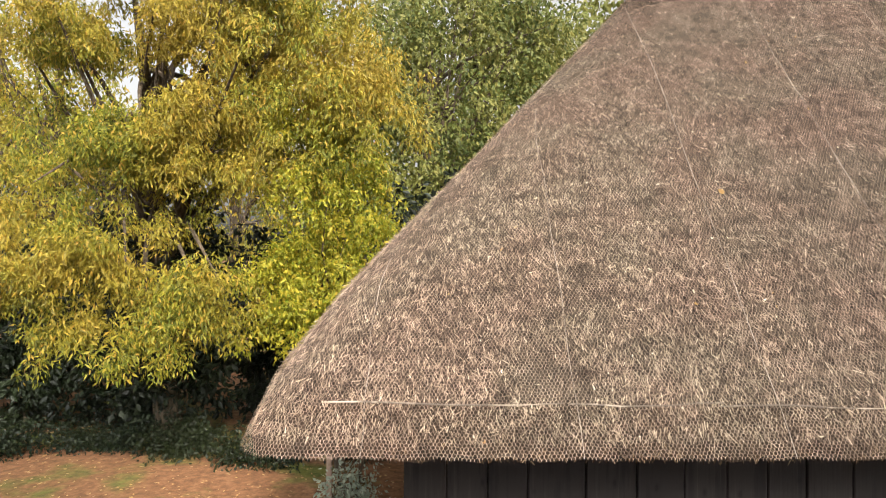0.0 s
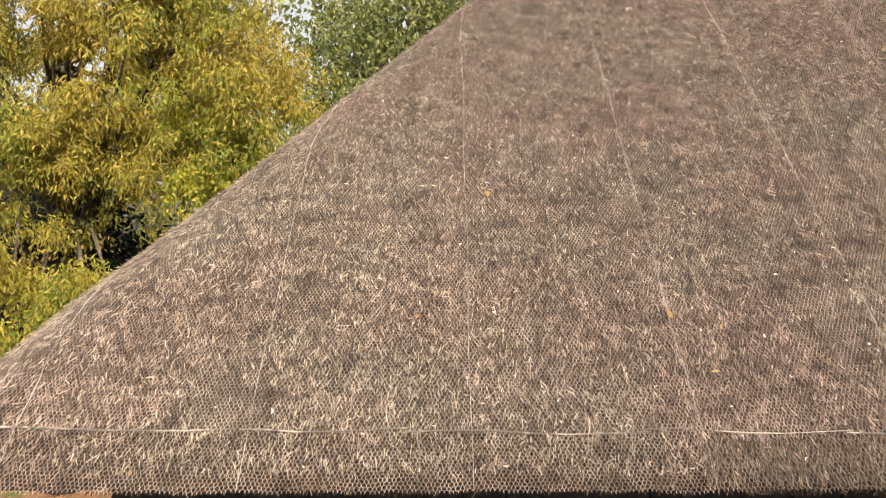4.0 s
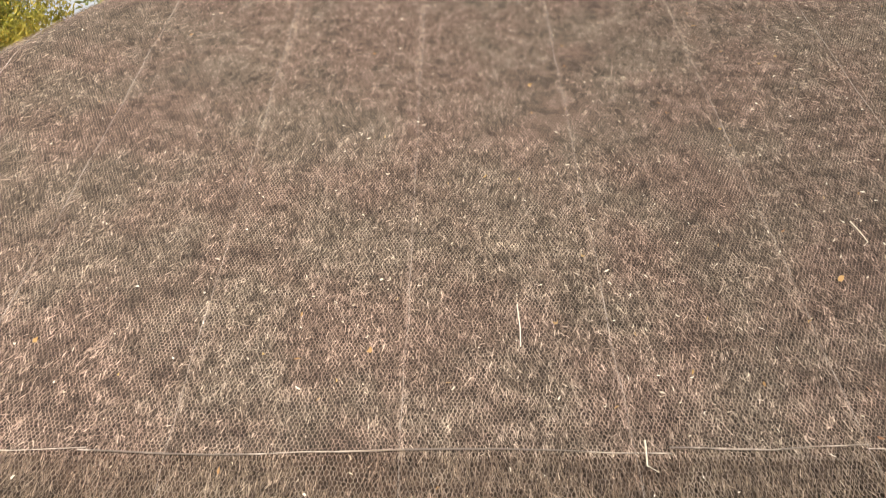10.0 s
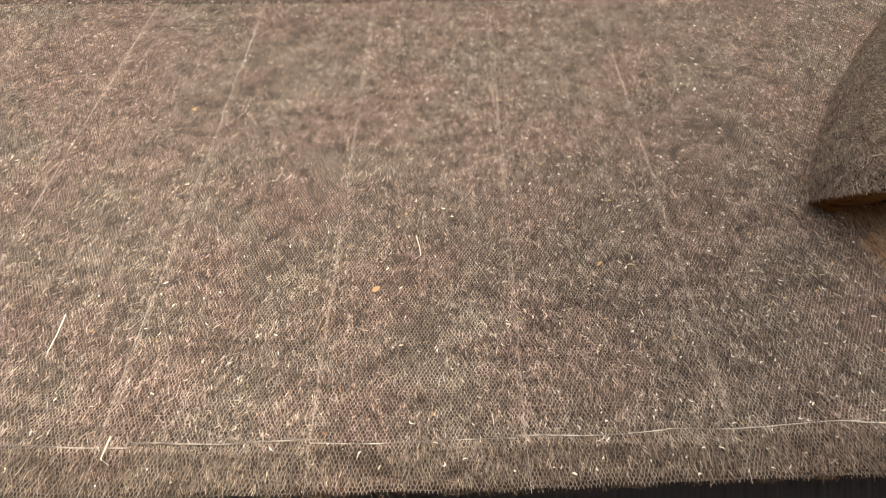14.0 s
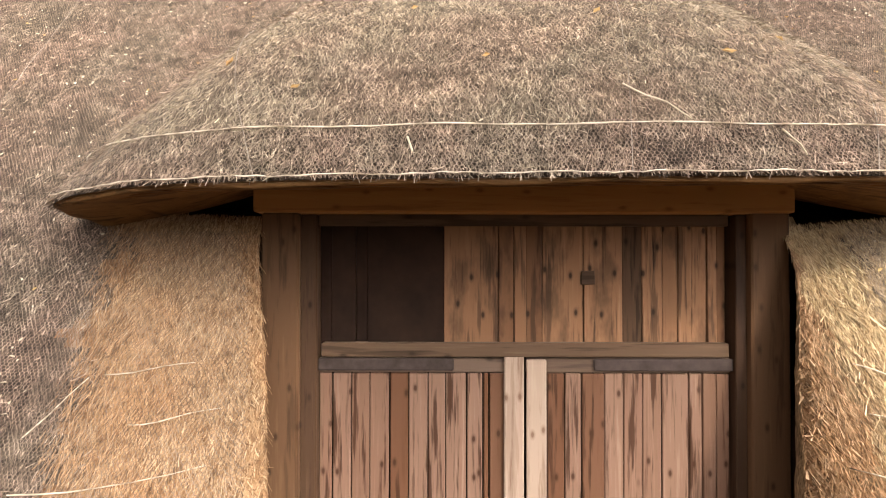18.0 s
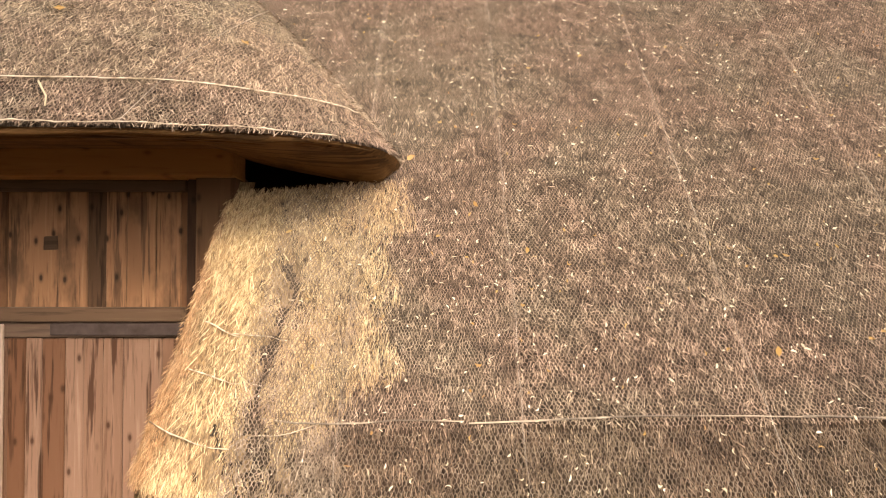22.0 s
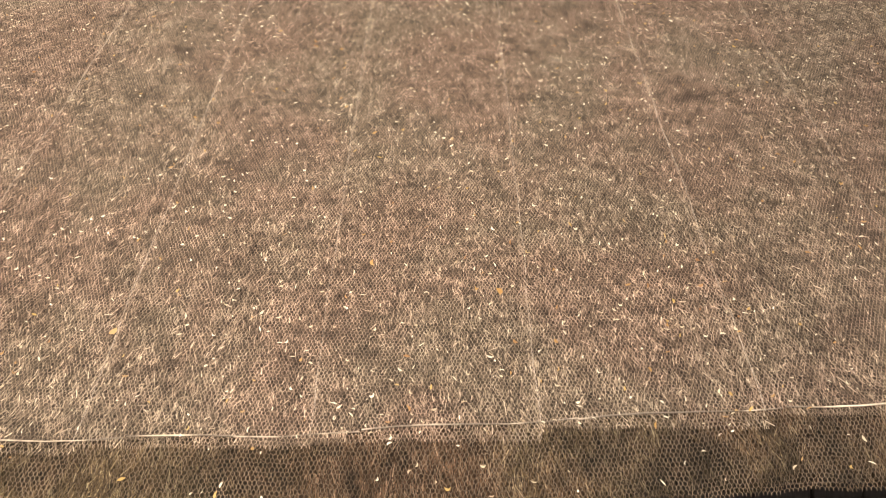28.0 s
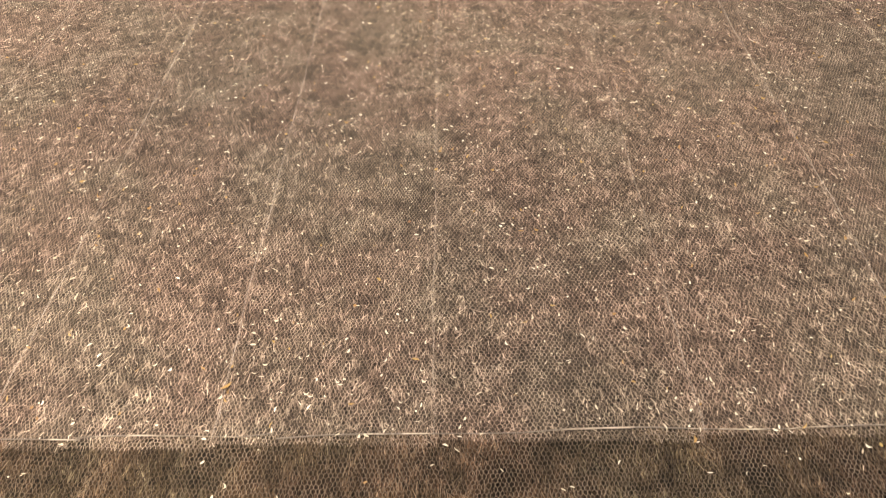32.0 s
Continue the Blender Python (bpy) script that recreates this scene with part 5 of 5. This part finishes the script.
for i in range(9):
    shrub("understorey shrub, the shade of the trees put into its leaves", -13.5 + i * 1.7, 12.4 + 0.9 * math.sin(i * 2.2), 1.4, 0.9, 4.6 + 0.7 * math.sin(i * 1.7), MAT_DARK_LEAF, 120 + i, 230, 40, (0.11, 0.19))
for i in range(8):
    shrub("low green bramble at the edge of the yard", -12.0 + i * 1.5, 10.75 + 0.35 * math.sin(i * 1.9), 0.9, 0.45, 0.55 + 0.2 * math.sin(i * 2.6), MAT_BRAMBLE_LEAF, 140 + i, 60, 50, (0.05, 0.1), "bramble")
shrub("small silver-leaved shrub tied to a stake", -1.15, 7.6, 0.32, 0.3, 1.0, MAT_SILVER_LEAF, 160, 40, 40, (0.04, 0.08))
tagged(new("stake", box_mesh("stake", (-1.42, 7.55, 0), (-1.36, 7.61, 1.05), MAT_PALE, 0.006)), "pale wooden stake in the yard", "stake")

# fallen leaves on the yard
g = np.random.default_rng(170)
n = 1900
p = np.stack([g.uniform(-10, 0.5, n), g.uniform(4.5, 10.6, n), np.full(n, 0.02)], -1)
ang, ln = g.uniform(0, 6.28, n), g.uniform(0.014, 0.036, n)
d = np.stack([np.cos(ang), np.sin(ang), g.uniform(-0.2, 0.2, n)], -1) * ln[:, None]
sd = np.stack([-np.sin(ang), np.cos(ang), g.uniform(-0.3, 0.3, n)], -1) * ln[:, None] * 0.5
v = np.stack([p - d, p + sd, p + d, p - sd], 1).reshape(-1, 3)
v[:, 2] += 0.02
tagged(new("yard_leaves", mesh_of("yard_leaves", v, np.arange(4 * n).reshape(-1, 4), [MAT_FALLEN])), "brown and orange dry leaves strewn over the earth yard", "leaves", kind="stuff")

# lime tree whose low branch hangs in front of the roof
base = (18.6, -3.4, -0.05)
lime = thing("lime_tree", "lime tree with a low leafy branch hanging before the roof", "tree", at=base)
hang = [(16.9, 1.9, 4.75), (16.2, 2.0, 4.5), (15.75, 1.75, 4.35), (17.5, 1.95, 4.65)]
trunk = [Vector(base), Vector((18.6, -3.35, 1.5)), Vector((18.5, -3.2, 3.2)), Vector((18.4, -3.0, 5.2)), Vector((18.4, -3.0, 8.0))]
limb = [Vector((18.45, -3.1, 4.4)), Vector((18.1, -1.6, 5.3)), Vector((17.6, 0.2, 5.4)), Vector((17.1, 1.4, 5.1)), Vector(hang[0])]
parts = [(trunk, [0.20, 0.15, 0.12, 0.10, 0.04]), (limb, [0.06, 0.05, 0.035, 0.025, 0.016])]
for a, b in ((hang[0], hang[1]), (hang[1], hang[2]), (hang[0], hang[3])):
    a, b = Vector(a), Vector(b)
    parts.append(([a, a.lerp(b, 0.5) + Vector((0, 0, 0.04)), b], [0.014, 0.010, 0.006]))
g = random.Random(31)
spots = []
for i in range(36):
    x = g.uniform(16.24, 16.70) if i < 27 else g.uniform(16.7, 17.6)
    zb = float(np.interp(x, [16.2, 16.35, 16.5, 16.72, 16.82, 17.6], [3.76, 3.78, 3.84, 3.94, 4.07, 4.13])) + g.uniform(0, 0.22)
    y = 1.90 + g.uniform(-0.20, 0.20)
    topv, bot = Vector((x + g.uniform(0.03, 0.15), y, 4.6)), Vector((x, y, zb))
    parts.append(([topv, topv.lerp(bot, 0.5) + Vector((g.uniform(-0.04, 0.04), 0, 0)), bot], [0.005, 0.003, 0.0015]))
    for k_ in range(5):
        spots.append(tuple(topv.lerp(bot, 0.52 + 0.48 * k_ / 4)))
for zb in (3.93, 4.0, 4.06):
    parts.append(([Vector((15.75, 1.7, 4.4)), Vector((15.72, 1.63, zb))], [0.004, 0.0015]))
    spots.append((15.72 + 0.05 * (zb - 4), 1.63, zb))
for sx, sz in ((15.80, 4.00), (15.88, 4.04), (15.70, 3.86), (15.76, 3.96)):
    spots.append((sx, 1.63, sz))
g = random.Random(35)
for i in range(46):
    x = g.uniform(15.9, 16.75)
    zb = float(np.interp(x, [15.9, 16.2, 16.5, 16.75], [3.86, 3.83, 3.90, 4.06])) + g.uniform(0, 0.30)
    spots.append((x, 1.92 + g.uniform(-0.2, 0.25), zb))
child("trunk", tubes_mesh("trunk", parts, MAT_BARK, 6), lime)
bract_at = [(x + g.uniform(-0.05, 0.05), y + g.uniform(-0.05, 0.05), z - 0.02) for x, y, z in spots[::3]]
child("seed_bract", leaves_mesh("seed_bract", bract_at, np.full(len(bract_at), 0.05), 3, (0.045, 0.075), MAT_BRACT, 36, 0.9, 0.2, True), lime, "pale orange hanging seed bracts")["kind"] = "stuff"
child("foliage", leaves_mesh("foliage", spots, np.full(len(spots), 0.06), 2, (0.045, 0.075), MAT_LIME_LEAF, 33, 0.55, 0.9, True), lime)

# ---- unseen thin trees added behind the camera to shade doors, yard and roof ----
def shade_tree(x, y, zc, radii, count, seed):
    cs = shell((x, y, zc), radii, count, seed, 0.2)
    t_ = tree("shade_tree", "unseen thin-crowned tree added to cast shade", (x, y, -0.05), zc + radii[2] * 0.6, 0.15, (0.2, 0.1), cs, np.full(count, 0.5), 40, (0.20, 0.32), MAT_DARK_LEAF, seed + 1, 12, 0.4, 0.6)
    return tagged(t_, group="trees across the yard")


shade_tree(0.4, -7.6, 10.9, (2.3, 1.6, 1.7), 110, 190)
shade_tree(12.9, -7.6, 11.2, (1.6, 1.2, 1.1), 40, 200)
shade_tree(15.5, -7.6, 10.9, (1.2, 1.2, 1.0), 46, 205)
shade_tree(28.6, -7.4, 11.8, (2.4, 1.8, 3.0), 26, 210)
shade_tree(32.6, -7.8, 12.0, (2.0, 1.8, 3.6), 40, 220)
